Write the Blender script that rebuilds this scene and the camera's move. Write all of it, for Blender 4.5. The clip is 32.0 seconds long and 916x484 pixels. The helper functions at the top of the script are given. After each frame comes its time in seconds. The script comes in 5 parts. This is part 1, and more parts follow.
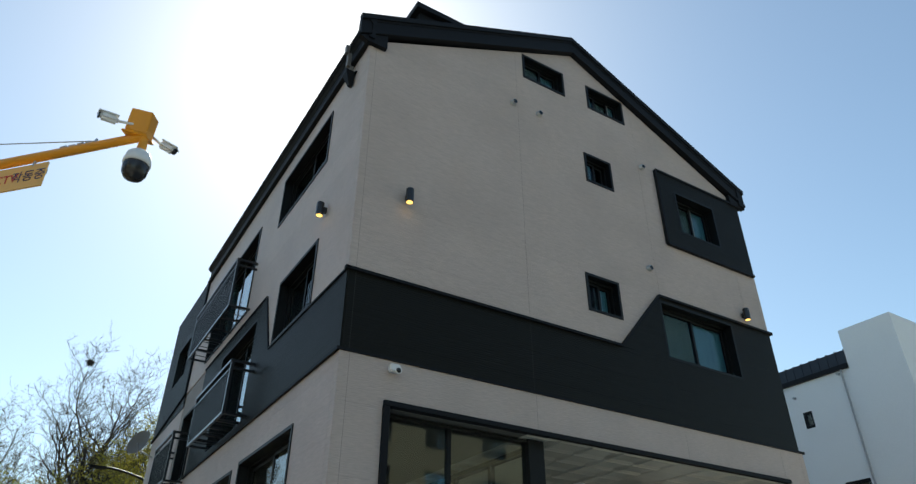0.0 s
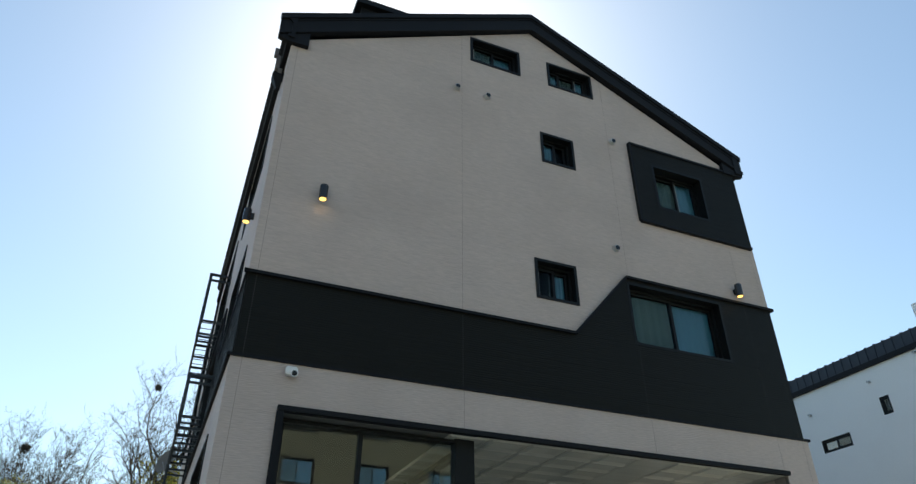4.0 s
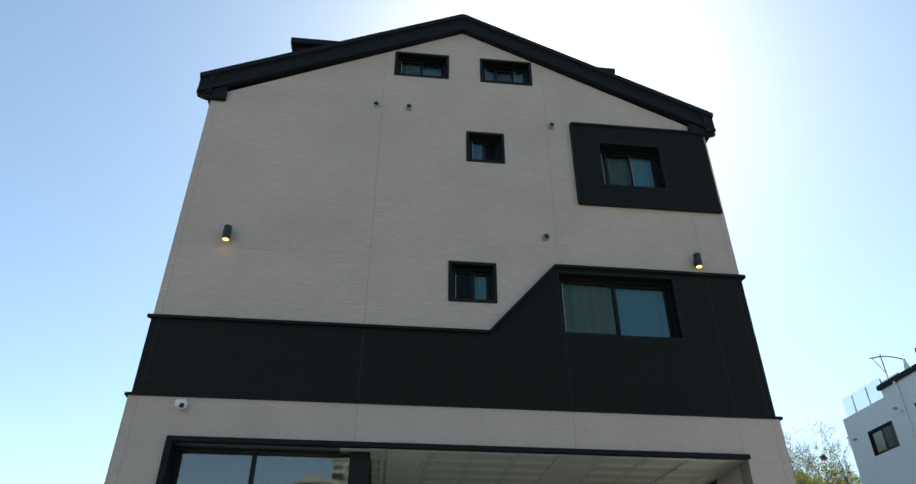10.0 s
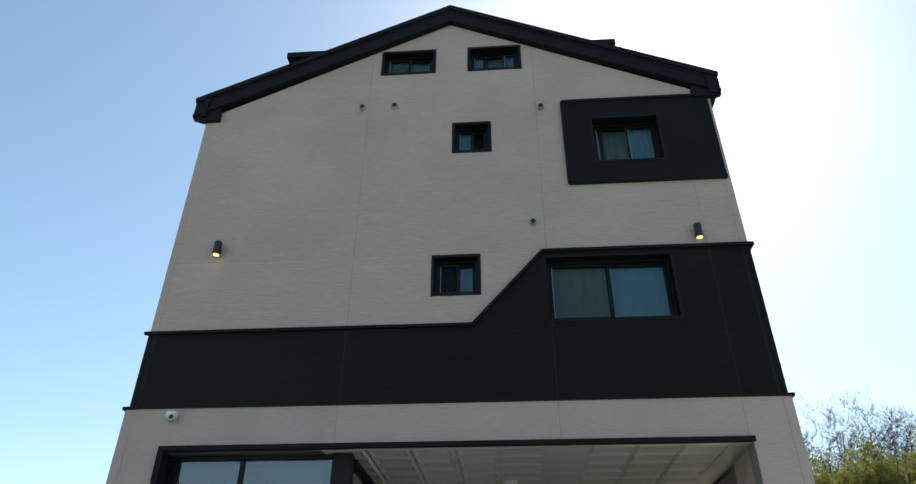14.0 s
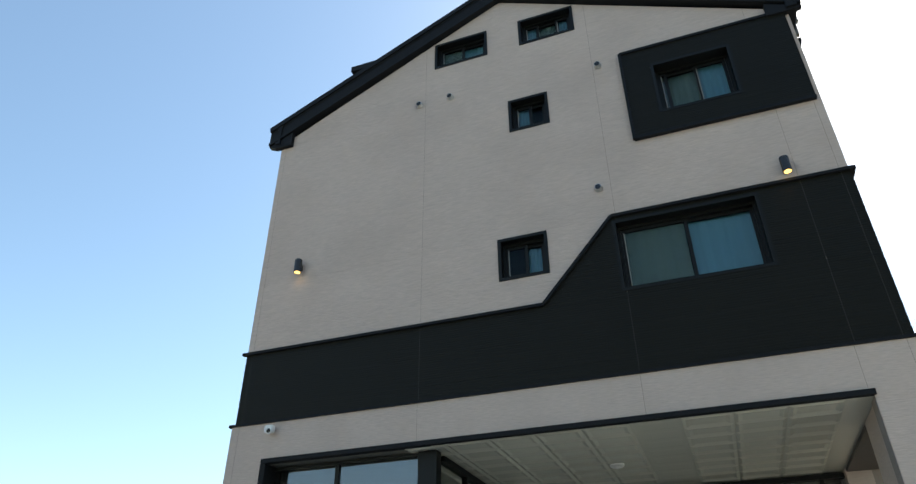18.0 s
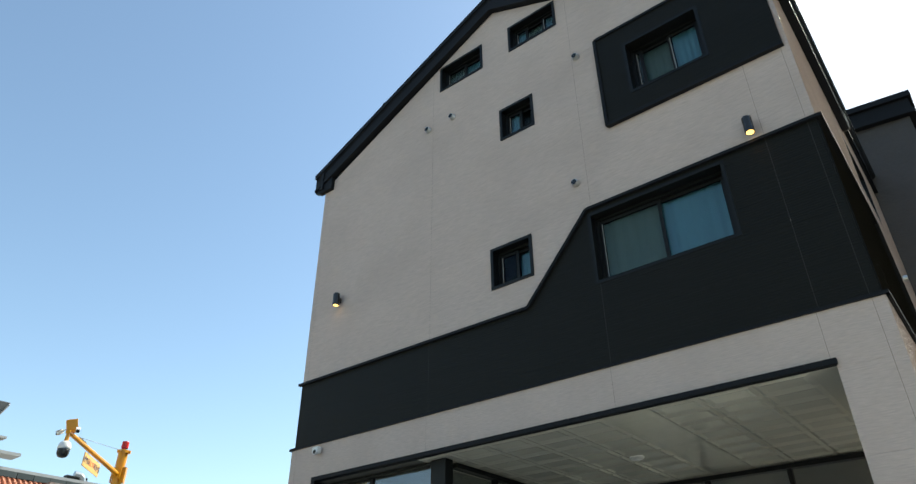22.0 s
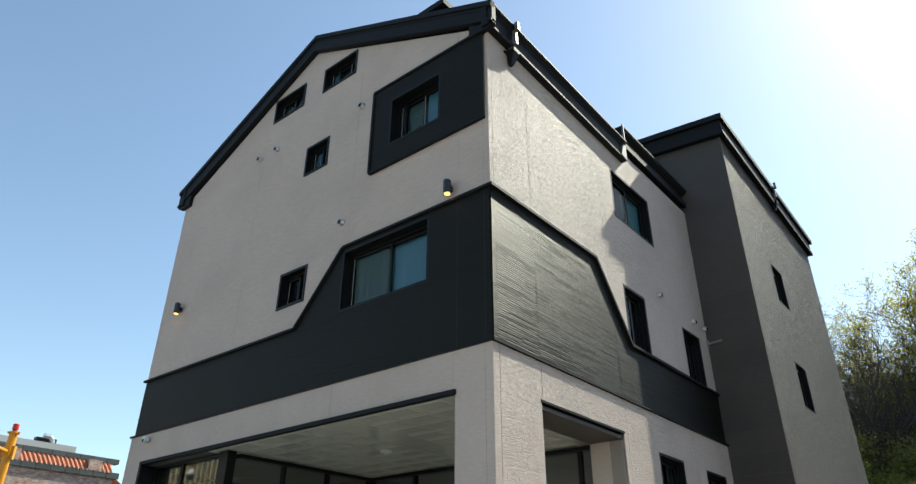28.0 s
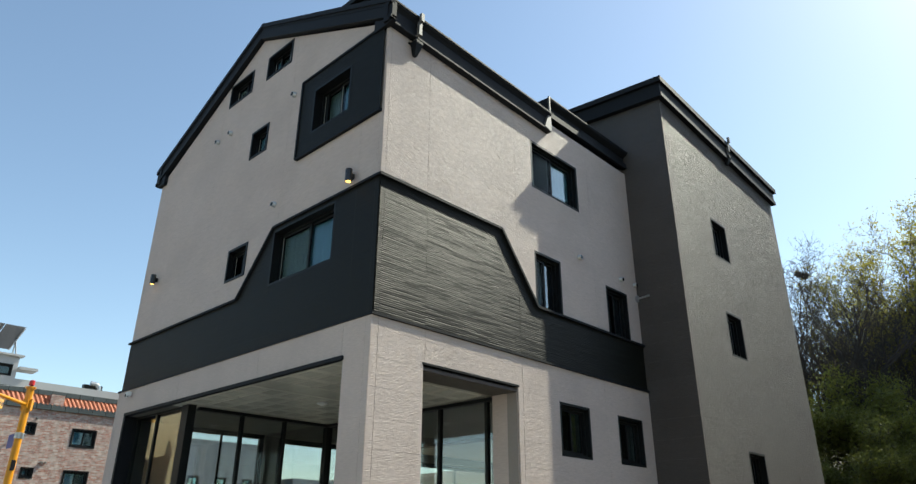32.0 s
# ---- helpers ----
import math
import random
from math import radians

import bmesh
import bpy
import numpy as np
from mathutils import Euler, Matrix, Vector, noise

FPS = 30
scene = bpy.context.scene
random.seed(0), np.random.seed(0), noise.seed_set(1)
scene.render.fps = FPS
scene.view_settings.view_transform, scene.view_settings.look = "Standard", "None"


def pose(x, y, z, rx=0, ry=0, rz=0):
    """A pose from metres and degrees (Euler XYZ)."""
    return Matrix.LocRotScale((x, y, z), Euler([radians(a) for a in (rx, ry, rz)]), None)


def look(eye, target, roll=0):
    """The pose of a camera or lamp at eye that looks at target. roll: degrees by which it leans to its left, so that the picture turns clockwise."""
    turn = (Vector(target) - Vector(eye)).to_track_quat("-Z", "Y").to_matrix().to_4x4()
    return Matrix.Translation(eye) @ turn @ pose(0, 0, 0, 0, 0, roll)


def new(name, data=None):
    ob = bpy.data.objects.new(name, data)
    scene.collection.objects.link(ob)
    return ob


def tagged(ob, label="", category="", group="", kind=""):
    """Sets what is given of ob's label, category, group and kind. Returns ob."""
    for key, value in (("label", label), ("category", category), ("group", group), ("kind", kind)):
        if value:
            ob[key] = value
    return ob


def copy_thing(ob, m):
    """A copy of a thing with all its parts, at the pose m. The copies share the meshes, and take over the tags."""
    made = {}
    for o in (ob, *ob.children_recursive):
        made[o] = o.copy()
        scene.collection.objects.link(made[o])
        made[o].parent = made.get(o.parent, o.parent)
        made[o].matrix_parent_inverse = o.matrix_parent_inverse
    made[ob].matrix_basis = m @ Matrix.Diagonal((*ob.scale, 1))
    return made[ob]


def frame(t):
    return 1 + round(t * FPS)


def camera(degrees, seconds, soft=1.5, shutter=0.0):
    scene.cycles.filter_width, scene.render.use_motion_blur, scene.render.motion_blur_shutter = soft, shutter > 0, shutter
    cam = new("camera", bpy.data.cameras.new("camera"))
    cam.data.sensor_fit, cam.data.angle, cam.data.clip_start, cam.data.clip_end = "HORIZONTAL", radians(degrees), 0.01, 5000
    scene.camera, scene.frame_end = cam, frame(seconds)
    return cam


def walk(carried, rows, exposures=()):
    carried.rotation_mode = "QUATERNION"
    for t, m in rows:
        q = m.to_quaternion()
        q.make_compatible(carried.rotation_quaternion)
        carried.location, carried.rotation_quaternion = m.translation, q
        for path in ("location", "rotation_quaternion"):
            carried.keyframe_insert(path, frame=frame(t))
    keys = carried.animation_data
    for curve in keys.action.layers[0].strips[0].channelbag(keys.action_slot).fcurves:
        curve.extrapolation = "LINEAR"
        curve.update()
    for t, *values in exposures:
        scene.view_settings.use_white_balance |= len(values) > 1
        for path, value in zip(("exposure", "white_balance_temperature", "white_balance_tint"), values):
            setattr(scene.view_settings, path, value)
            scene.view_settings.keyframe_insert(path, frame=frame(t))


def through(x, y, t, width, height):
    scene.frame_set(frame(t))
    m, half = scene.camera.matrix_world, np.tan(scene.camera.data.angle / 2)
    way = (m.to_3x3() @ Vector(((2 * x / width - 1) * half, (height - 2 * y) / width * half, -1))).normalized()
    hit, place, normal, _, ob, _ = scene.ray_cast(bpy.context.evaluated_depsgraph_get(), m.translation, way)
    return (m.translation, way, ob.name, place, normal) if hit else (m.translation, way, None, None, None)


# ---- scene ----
cam = camera(67.5, 32.0, soft=1.4)
PATH = [
    (0, (-0.134, -0.383, 1.706), (0.76, 1.063, 2.76), 0.2),
    (0.5, (0.053, -0.574, 1.713), (0.946, 0.87, 2.769), 0.22),
    (1, (0.313, -0.713, 1.706), (1.188, 0.746, 2.758), 0.23),
    (1.5, (0.646, -0.736, 1.691), (1.488, 0.74, 2.745), 0.25),
    (2, (0.955, -0.769, 1.724), (1.765, 0.722, 2.782), 0.17),
    (2.5, (1.321, -0.92, 1.766), (2.082, 0.595, 2.827), 0.18),
    (4.5, (2.797, -1.105, 1.8), (3.413, 0.465, 2.874), 0.05),
    (5, (3.149, -1.308, 1.814), (3.719, 0.28, 2.888), 0.07),
    (5.5, (3.454, -1.519, 1.796), (3.995, 0.076, 2.876), -0.02),
    (6, (3.762, -1.542, 1.857), (4.269, 0.065, 2.936), -0.1),
    (6.5, (4.096, -1.653, 1.885), (4.555, -0.032, 2.963), 0.0),
    (7, (4.415, -1.853, 1.879), (4.817, -0.218, 2.959), 0.0),
    (7.5, (4.703, -1.985, 1.884), (5.062, -0.338, 2.959), 0.1),
    (8, (5.066, -2.011, 1.892), (5.398, -0.356, 2.965), 0.0),
    (8.5, (5.443, -2.075, 1.858), (5.758, -0.418, 2.933), 0.1),
    (9, (5.81, -2.156, 1.861), (6.094, -0.493, 2.935), 0.1),
    (9.5, (6.163, -2.148, 1.859), (6.4, -0.477, 2.932), 0.0),
    (10, (6.515, -2.228, 1.849), (6.695, -0.551, 2.924), 0.1),
    (10.5, (6.851, -2.313, 1.866), (6.983, -0.63, 2.938), 0.1),
    (11, (7.186, -2.285, 1.876), (7.277, -0.597, 2.944), 0.1),
    (11.5, (7.519, -2.246, 1.867), (7.586, -0.558, 2.938), 0.1),
    (12, (7.807, -2.223, 1.877), (7.83, -0.533, 2.947), 0.2),
    (12.5, (8.05, -2.107, 1.855), (8.035, -0.417, 2.925), 0.3),
    (13, (8.235, -2.034, 1.875), (8.188, -0.346, 2.947), 0.2),
    (13.5, (8.418, -2.053, 1.888), (8.325, -0.368, 2.961), 0.1),
    (14, (8.572, -2.04, 1.868), (8.441, -0.357, 2.941), 0.3),
    (14.5, (8.627, -2.012, 1.847), (8.475, -0.332, 2.922), 0.4),
    (16.5, (9.099, -1.788, 1.87), (8.838, -0.12, 2.941), 0.0),
    (17, (9.426, -1.696, 1.875), (9.067, -0.045, 2.945), -0.2),
    (17.5, (9.736, -1.534, 1.872), (9.262, 0.091, 2.937), -0.3),
    (18, (10.004, -1.369, 1.916), (9.417, 0.222, 2.976), -0.5),
    (18.5, (10.421, -1.232, 1.938), (9.682, 0.296, 2.996), -0.5),
    (19, (10.701, -1.017, 1.915), (9.884, 0.472, 2.972), -0.5),
    (19.5, (11.037, -0.809, 1.913), (10.178, 0.652, 2.975), -0.5),
    (20, (11.429, -0.722, 1.896), (10.507, 0.698, 2.96), -0.5),
    (20.5, (11.815, -0.595, 1.873), (10.843, 0.793, 2.936), -0.6),
    (21, (12.203, -0.536, 1.903), (11.192, 0.824, 2.966), -0.6),
    (21.5, (12.629, -0.479, 1.919), (11.588, 0.862, 2.976), -0.4),
    (22, (12.99, -0.362, 1.882), (11.93, 0.966, 2.938), -0.4),
    (22.5, (13.407, -0.288, 1.874), (12.332, 1.025, 2.932), -0.2),
    (23, (13.776, -0.292, 1.89), (12.692, 1.023, 2.937), -0.3),
    (23.5, (14.166, -0.186, 1.924), (13.072, 1.128, 2.962), -0.2),
    (24, (14.609, -0.163, 1.933), (13.504, 1.147, 2.964), -0.1),
    (24.5, (14.966, -0.113, 1.968), (13.854, 1.204, 2.983), -0.22),
    (25, (15.333, -0.03, 1.99), (14.216, 1.29, 2.994), -0.14),
    (25.5, (15.763, 0.022, 1.99), (14.642, 1.345, 2.989), -0.06),
    (27.5, (17.277, 0.331, 1.965), (16.154, 1.682, 2.924), 0.17),
    (28, (17.681, 0.411, 1.978), (16.56, 1.771, 2.929), 0.25),
    (28.5, (18.043, 0.492, 1.975), (16.921, 1.857, 2.916), 0.23),
    (29, (18.406, 0.614, 1.968), (17.276, 1.981, 2.898), 0.31),
    (29.5, (18.783, 0.681, 1.959), (17.641, 2.048, 2.872), 0.39),
    (30, (19.147, 0.718, 1.967), (17.986, 2.087, 2.85), 0.38),
    (30.5, (19.496, 0.79, 1.977), (18.312, 2.158, 2.831), 0.26),
    (31, (19.87, 0.818, 1.967), (18.653, 2.171, 2.798), 0.24),
    (31.5, (20.214, 0.851, 1.971), (18.961, 2.186, 2.778), 0.32),
    (32, (20.567, 0.943, 1.982), (19.299, 2.271, 2.775), 0.3),
]
walk(cam, [(t, look(eye, target, roll)) for t, eye, target, roll in PATH],
     exposures=[(0.0, 0.3, 7000, -2.5), (6.0, 0.48, 7000, -1.5), (13.0, 0.49, 7000, -2), (17.4, 0.7, 7000, -1), (18.6, 0.88, 7100, -0.5), (20.5, 0.82, 7100, -0.5), (25.0, 0.76, 7100, 0), (32.0, 0.60, 7100, 1.5)])

# ---- world and sun ----
SUN_AZ, SUN_EL = 17.0, 46.0          # degrees from +y towards +x, above the horizon
world = bpy.data.worlds.new("sky")
scene.world = world
world.use_nodes = True
wn, wl = world.node_tree.nodes, world.node_tree.links
sky = wn.new("ShaderNodeTexSky")
sky.sky_type, sky.sun_disc = "NISHITA", False
sky.sun_elevation, sky.sun_rotation = radians(SUN_EL), radians(SUN_AZ)
sky.air_density, sky.dust_density, sky.ozone_density = 1.0, 0.5, 1.8
wl.new(sky.outputs[0], wn["Background"].inputs[0])
wn["Background"].inputs[1].default_value = 0.15
sun = new("sun", bpy.data.lights.new("sun", "SUN"))
sun.data.energy, sun.data.angle, sun.data.color = 4.3, radians(0.53), (1.0, 0.985, 0.925)
a, e = radians(SUN_AZ), radians(SUN_EL)
sun.matrix_world = look((math.sin(a) * 60, math.cos(a) * 60, 60 * math.tan(e)), (0, 0, 0))


# ---- materials ----
def mat(name, color, rough=0.7, metal=0.0, vary=0.12, grain=30.0, bump=0.2, dist=0.004, stretch=(1, 1, 1), tint=None, piece=0.0, spec=0.5, blotch=0.8, chip=None, lines=0.0):
    """A principled surface with large blotches, fine grain, bump and, for pieces, a shade of their own."""
    m = bpy.data.materials.new(name)
    m.use_nodes = True
    n, l = m.node_tree.nodes, m.node_tree.links
    p = n["Principled BSDF"]
    p.inputs["Roughness"].default_value, p.inputs["Metallic"].default_value = rough, metal
    p.inputs["Specular IOR Level"].default_value = spec
    geo, mp = n.new("ShaderNodeNewGeometry"), n.new("ShaderNodeMapping")
    mp.inputs["Scale"].default_value = stretch
    l.new(geo.outputs["Position"], mp.inputs[0])
    big, fine = n.new("ShaderNodeTexNoise"), n.new("ShaderNodeTexNoise")
    big.inputs["Scale"].default_value, big.inputs["Detail"].default_value = blotch, 5
    fine.inputs["Scale"].default_value, fine.inputs["Detail"].default_value = grain, 4
    l.new(geo.outputs["Position"], big.inputs[0])
    l.new(mp.outputs[0], fine.inputs[0])
    t = tint or tuple(c * 0.72 for c in color)
    mix = n.new("ShaderNodeMix")
    mix.data_type = "RGBA"
    mix.inputs[6].default_value, mix.inputs[7].default_value = (*[c * (1 - vary) for c in color], 1), (*[min(1, c * (1 + vary)) for c in color], 1)
    l.new(fine.outputs[0], mix.inputs[0])
    mix2 = n.new("ShaderNodeMix")
    mix2.data_type = "RGBA"
    ramp = n.new("ShaderNodeMapRange")
    ramp.inputs[1].default_value, ramp.inputs[2].default_value, ramp.inputs[4].default_value = 0.45, 0.8, vary * 2.2
    l.new(big.outputs[0], ramp.inputs[0])
    l.new(ramp.outputs[0], mix2.inputs[0])
    l.new(mix.outputs[2], mix2.inputs[6])
    mix2.inputs[7].default_value = (*t, 1)
    out = mix2.outputs[2]
    if piece:
        info, mr, sc = n.new("ShaderNodeObjectInfo"), n.new("ShaderNodeMapRange"), n.new("ShaderNodeVectorMath")
        mr.inputs[3].default_value, mr.inputs[4].default_value = 1 - piece, 1 + piece
        sc.operation = "SCALE"
        l.new(info.outputs["Random"], mr.inputs[0])
        l.new(out, sc.inputs[0])
        l.new(mr.outputs[0], sc.inputs["Scale"])
        out = sc.outputs[0]
    l.new(out, p.inputs["Base Color"])
    if bump:
        b = n.new("ShaderNodeBump")
        b.inputs["Strength"].default_value, b.inputs["Distance"].default_value = bump, dist
        mid, sm = n.new("ShaderNodeTexNoise"), n.new("ShaderNodeMath")
        mid.inputs["Scale"].default_value, mid.inputs["Detail"].default_value = grain * 0.38, 2
        if chip:
            mp2 = n.new("ShaderNodeMapping")
            mp2.inputs["Scale"].default_value = chip
            l.new(geo.outputs["Position"], mp2.inputs[0])
            mid.inputs["Scale"].default_value = 1.0
            l.new(mp2.outputs[0], mid.inputs[0])
            edge = n.new("ShaderNodeMapRange")
            edge.interpolation_type = "SMOOTHSTEP"
            edge.inputs[1].default_value, edge.inputs[2].default_value = 0.36, 0.64
            l.new(mid.outputs[0], edge.inputs[0])
            sm.operation, sm.inputs[0].default_value = "ADD", 0.0
            if lines:
                wave = n.new("ShaderNodeTexWave")
                wave.bands_direction, wave.wave_profile = "Z", "SAW"
                wave.inputs["Scale"].default_value, wave.inputs["Distortion"].default_value = 10.4, 3.2
                wave.inputs["Detail"].default_value, wave.inputs["Detail Scale"].default_value = 2.0, 2.5
                l.new(geo.outputs["Position"], wave.inputs[0])
                wt = n.new("ShaderNodeMath")
                wt.operation, wt.inputs[1].default_value = "MULTIPLY", lines
                l.new(wave.outputs["Fac"], wt.inputs[0])
                l.new(wt.outputs[0], sm.inputs[0])
        else:
            l.new(mp.outputs[0], mid.inputs[0])
            l.new(fine.outputs[0], sm.inputs[0])
        l.new((edge if chip else mid).outputs[0], sm.inputs[1])
        l.new(sm.outputs[0], b.inputs["Height"])
        l.new(b.outputs[0], p.inputs["Normal"])
    return m


def glass(name, tint=(0.75, 0.86, 0.86), mirror=0.04):
    """Clear thin glass: passes light, and mirrors more of it the flatter it is seen."""
    m = bpy.data.materials.new(name)
    m.use_nodes = True
    n, l = m.node_tree.nodes, m.node_tree.links
    n.remove(n["Principled BSDF"])
    tr, gl, mx = n.new("ShaderNodeBsdfTransparent"), n.new("ShaderNodeBsdfGlossy"), n.new("ShaderNodeMixShader")
    lw, pw, mr = n.new("ShaderNodeLayerWeight"), n.new("ShaderNodeMath"), n.new("ShaderNodeMapRange")
    tr.inputs[0].default_value = (*tint, 1)
    gl.inputs["Roughness"].default_value, lw.inputs[0].default_value = 0.0, 0.5
    pw.operation, pw.inputs[1].default_value, mr.inputs[3].default_value = "POWER", 5.0, mirror
    l.new(lw.outputs["Facing"], pw.inputs[0])
    l.new(pw.outputs[0], mr.inputs[0])
    l.new(mr.outputs[0], mx.inputs[0])
    l.new(tr.outputs[0], mx.inputs[1])
    l.new(gl.outputs[0], mx.inputs[2])
    l.new(mx.outputs[0], n["Material Output"].inputs[0])
    return m


def lit(name, color, strength):
    m = mat(name, color, 0.4)
    p = m.node_tree.nodes["Principled BSDF"]
    p.inputs["Emission Color"].default_value, p.inputs["Emission Strength"].default_value = (*color, 1), strength
    return m


LIGHT = mat("light_siding", (0.556, 0.464, 0.420), 0.6, vary=0.22, grain=62, stretch=(0.13, 0.13, 1.2), bump=0.8, dist=0.002, piece=0.03, spec=0.22, chip=(14, 14, 75), lines=0.3)
DARK = mat("dark_siding", (0.0100, 0.0096, 0.0068), 0.52, vary=0.2, grain=30, stretch=(0.2, 0.2, 1.5), bump=0.12, dist=0.004, piece=0.06, spec=0.18, chip=(9, 9, 60))
BROWN = mat("brown_siding", (0.082, 0.070, 0.064), 0.5, vary=0.24, grain=62, stretch=(0.13, 0.13, 1.2), bump=1.0, dist=0.0045, spec=0.34, chip=(22, 22, 80), piece=0.04)
SEAM = mat("joint_sealant", (0.30, 0.26, 0.235), 0.8)
SEAM_DARK = mat("dark_joint_sealant", (0.03, 0.03, 0.032), 0.7)
PALEBEAD = mat("buff_sealant", (0.33, 0.27, 0.23), 0.7, vary=0.15, bump=0.05)
BEADING = mat("brown_grey_sealant", (0.026, 0.025, 0.021), 0.7, vary=0.15, bump=0.05)
METAL = mat("charcoal_sheet_metal", (0.011, 0.0118, 0.014), 0.6, vary=0.1, grain=8, bump=0.05, piece=0.05, spec=0.15)
SPOUT = mat("grey_coated_sheet", (0.16, 0.15, 0.14), 0.45, vary=0.1, grain=12, bump=0.04, spec=0.4)
RAIL = mat("black_rail_paint", (0.012, 0.013, 0.015), 0.28, vary=0.1, bump=0.03, spec=0.6)
FRAME = mat("black_window_aluminium", (0.006, 0.0068, 0.007), 0.5, vary=0.1, bump=0.03, spec=0.25)
PANE = glass("window_glass", (0.72, 0.82, 0.82), 0.04)
BLUEPANE = glass("blue_window_glass", (0.49, 0.66, 0.71), 0.05)
COATED = glass("coated_blue_glass", (0.6, 0.78, 0.82), 0.2)
SHOP = glass("shop_glass", (0.90, 0.925, 0.915), 0.105)
BEAD = mat("grey_bead", (0.30, 0.30, 0.29), 0.4, vary=0.05, bump=0)
SCREEN = bpy.data.materials.new("insect_screen")
SCREEN.use_nodes = True
_n = SCREEN.node_tree.nodes
_n.remove(_n["Principled BSDF"])
_t = _n.new("ShaderNodeBsdfTransparent")
_t.inputs[0].default_value = (0.74, 0.745, 0.745, 1)
SCREEN.node_tree.links.new(_t.outputs[0], _n["Material Output"].inputs[0])
BLIND = mat("cream_blind", (0.62, 0.62, 0.615), 0.8, grain=60, bump=0.1)
INNER = mat("plaster_interior", (0.55, 0.52, 0.45), 0.9)
# grey darkened so that the room behind the glass looks unlit
LINING = mat("dimmed_shop_lining", (0.14, 0.137, 0.122), 0.9, vary=0.12, grain=5, bump=0.1)
CEILING = mat("glossy_ceiling_board", (0.60, 0.585, 0.51), 0.2, vary=0.03, bump=0.0)
CONCRETE = mat("concrete", (0.44, 0.42, 0.38), 0.85, grain=14, bump=0.25)
ASPHALT = mat("worn_concrete_road", (0.31, 0.29, 0.26), 0.9, grain=60, bump=0.3)
YELLOW = mat("yellow_pole_paint", (0.76, 0.31, 0.015), 0.38, vary=0.06, bump=0.04)
WHITEPLASTIC = mat("white_plastic", (0.78, 0.78, 0.77), 0.35, vary=0.03, bump=0.02)
BLACKPLASTIC = mat("black_plastic", (0.02, 0.02, 0.022), 0.25, vary=0.05, bump=0.02)
CHROME = mat("pale_vent_steel", (0.50, 0.50, 0.49), 0.3, metal=0.8, vary=0.05, bump=0.02)
STEEL = mat("galvanised_steel", (0.45, 0.46, 0.47), 0.35, metal=0.9, vary=0.08, bump=0.05)
RED = mat("red_lens", (0.65, 0.03, 0.03), 0.25, vary=0.05)
WHITEWALL = mat("white_render", (0.86, 0.86, 0.86), 0.85, vary=0.05, grain=20, bump=0.15)
BARK = mat("bark", (0.055, 0.044, 0.036), 0.9, grain=12, bump=0.4)


def leaf_mat(name, color, through=0.5):
    """A thin leaf that lets part of the light pass."""
    m = mat(name, color, 0.55, vary=0.35, grain=1.3, bump=0, piece=0.2)
    n, l = m.node_tree.nodes, m.node_tree.links
    p, t, mx = n["Principled BSDF"], n.new("ShaderNodeBsdfTranslucent"), n.new("ShaderNodeMixShader")
    l.new(p.inputs["Base Color"].links[0].from_socket, t.inputs[0])
    mx.inputs[0].default_value = through
    l.new(p.outputs[0], mx.inputs[1])
    l.new(t.outputs[0], mx.inputs[2])
    l.new(mx.outputs[0], n["Material Output"].inputs[0])
    return m


LEAF = leaf_mat("spring_leaf", (0.25, 0.25, 0.045), 0.6)
LEAF2 = leaf_mat("yellow_leaf", (0.42, 0.375, 0.05), 0.6)
LEAF3 = leaf_mat("dark_leaf", (0.18, 0.195, 0.04), 0.55)
BUD = mat("mauve_bud", (0.26, 0.18, 0.17), 0.7, vary=0.3, grain=1.3, bump=0)
SOIL = mat("hill_soil", (0.12, 0.10, 0.07), 0.95, grain=3, bump=0.5)
BULB = lit("warm_lamp_lens", (1.0, 0.60, 0.18), 1.6)
TILE = mat("orange_roof_tile", (0.44, 0.13, 0.06), 0.6, vary=0.25, grain=6, bump=0.1)


# ---- mesh helpers ----
def obj(name, bm, material, parent=None, label="", smooth=False):
    me = bpy.data.meshes.new(name)
    bmesh.ops.recalc_face_normals(bm, faces=bm.faces)
    if smooth:
        for f in bm.faces:
            f.smooth = True
    bm.to_mesh(me)
    bm.free()
    for m in material if isinstance(material, (list, tuple)) else (material,):
        me.materials.append(m)
    ob = new(name, me)
    ob.parent = parent
    if label:
        tagged(ob, label)
    return ob


def thing(name, place, label, category, group="", kind=""):
    ob = new(name)
    ob.empty_display_size = 0.2
    ob.location = place
    tagged(ob, label, category, group, kind)
    return ob


def box(bm, lo, hi, m=None):
    v = [bm.verts.new((x, y, z)) for x in (lo[0], hi[0]) for y in (lo[1], hi[1]) for z in (lo[2], hi[2])]
    if m:
        for w in v:
            w.co = m @ w.co
    for f in ((0, 1, 3, 2), (4, 6, 7, 5), (0, 4, 5, 1), (2, 3, 7, 6), (0, 2, 6, 4), (1, 5, 7, 3)):
        bm.faces.new([v[i] for i in f])
    return v


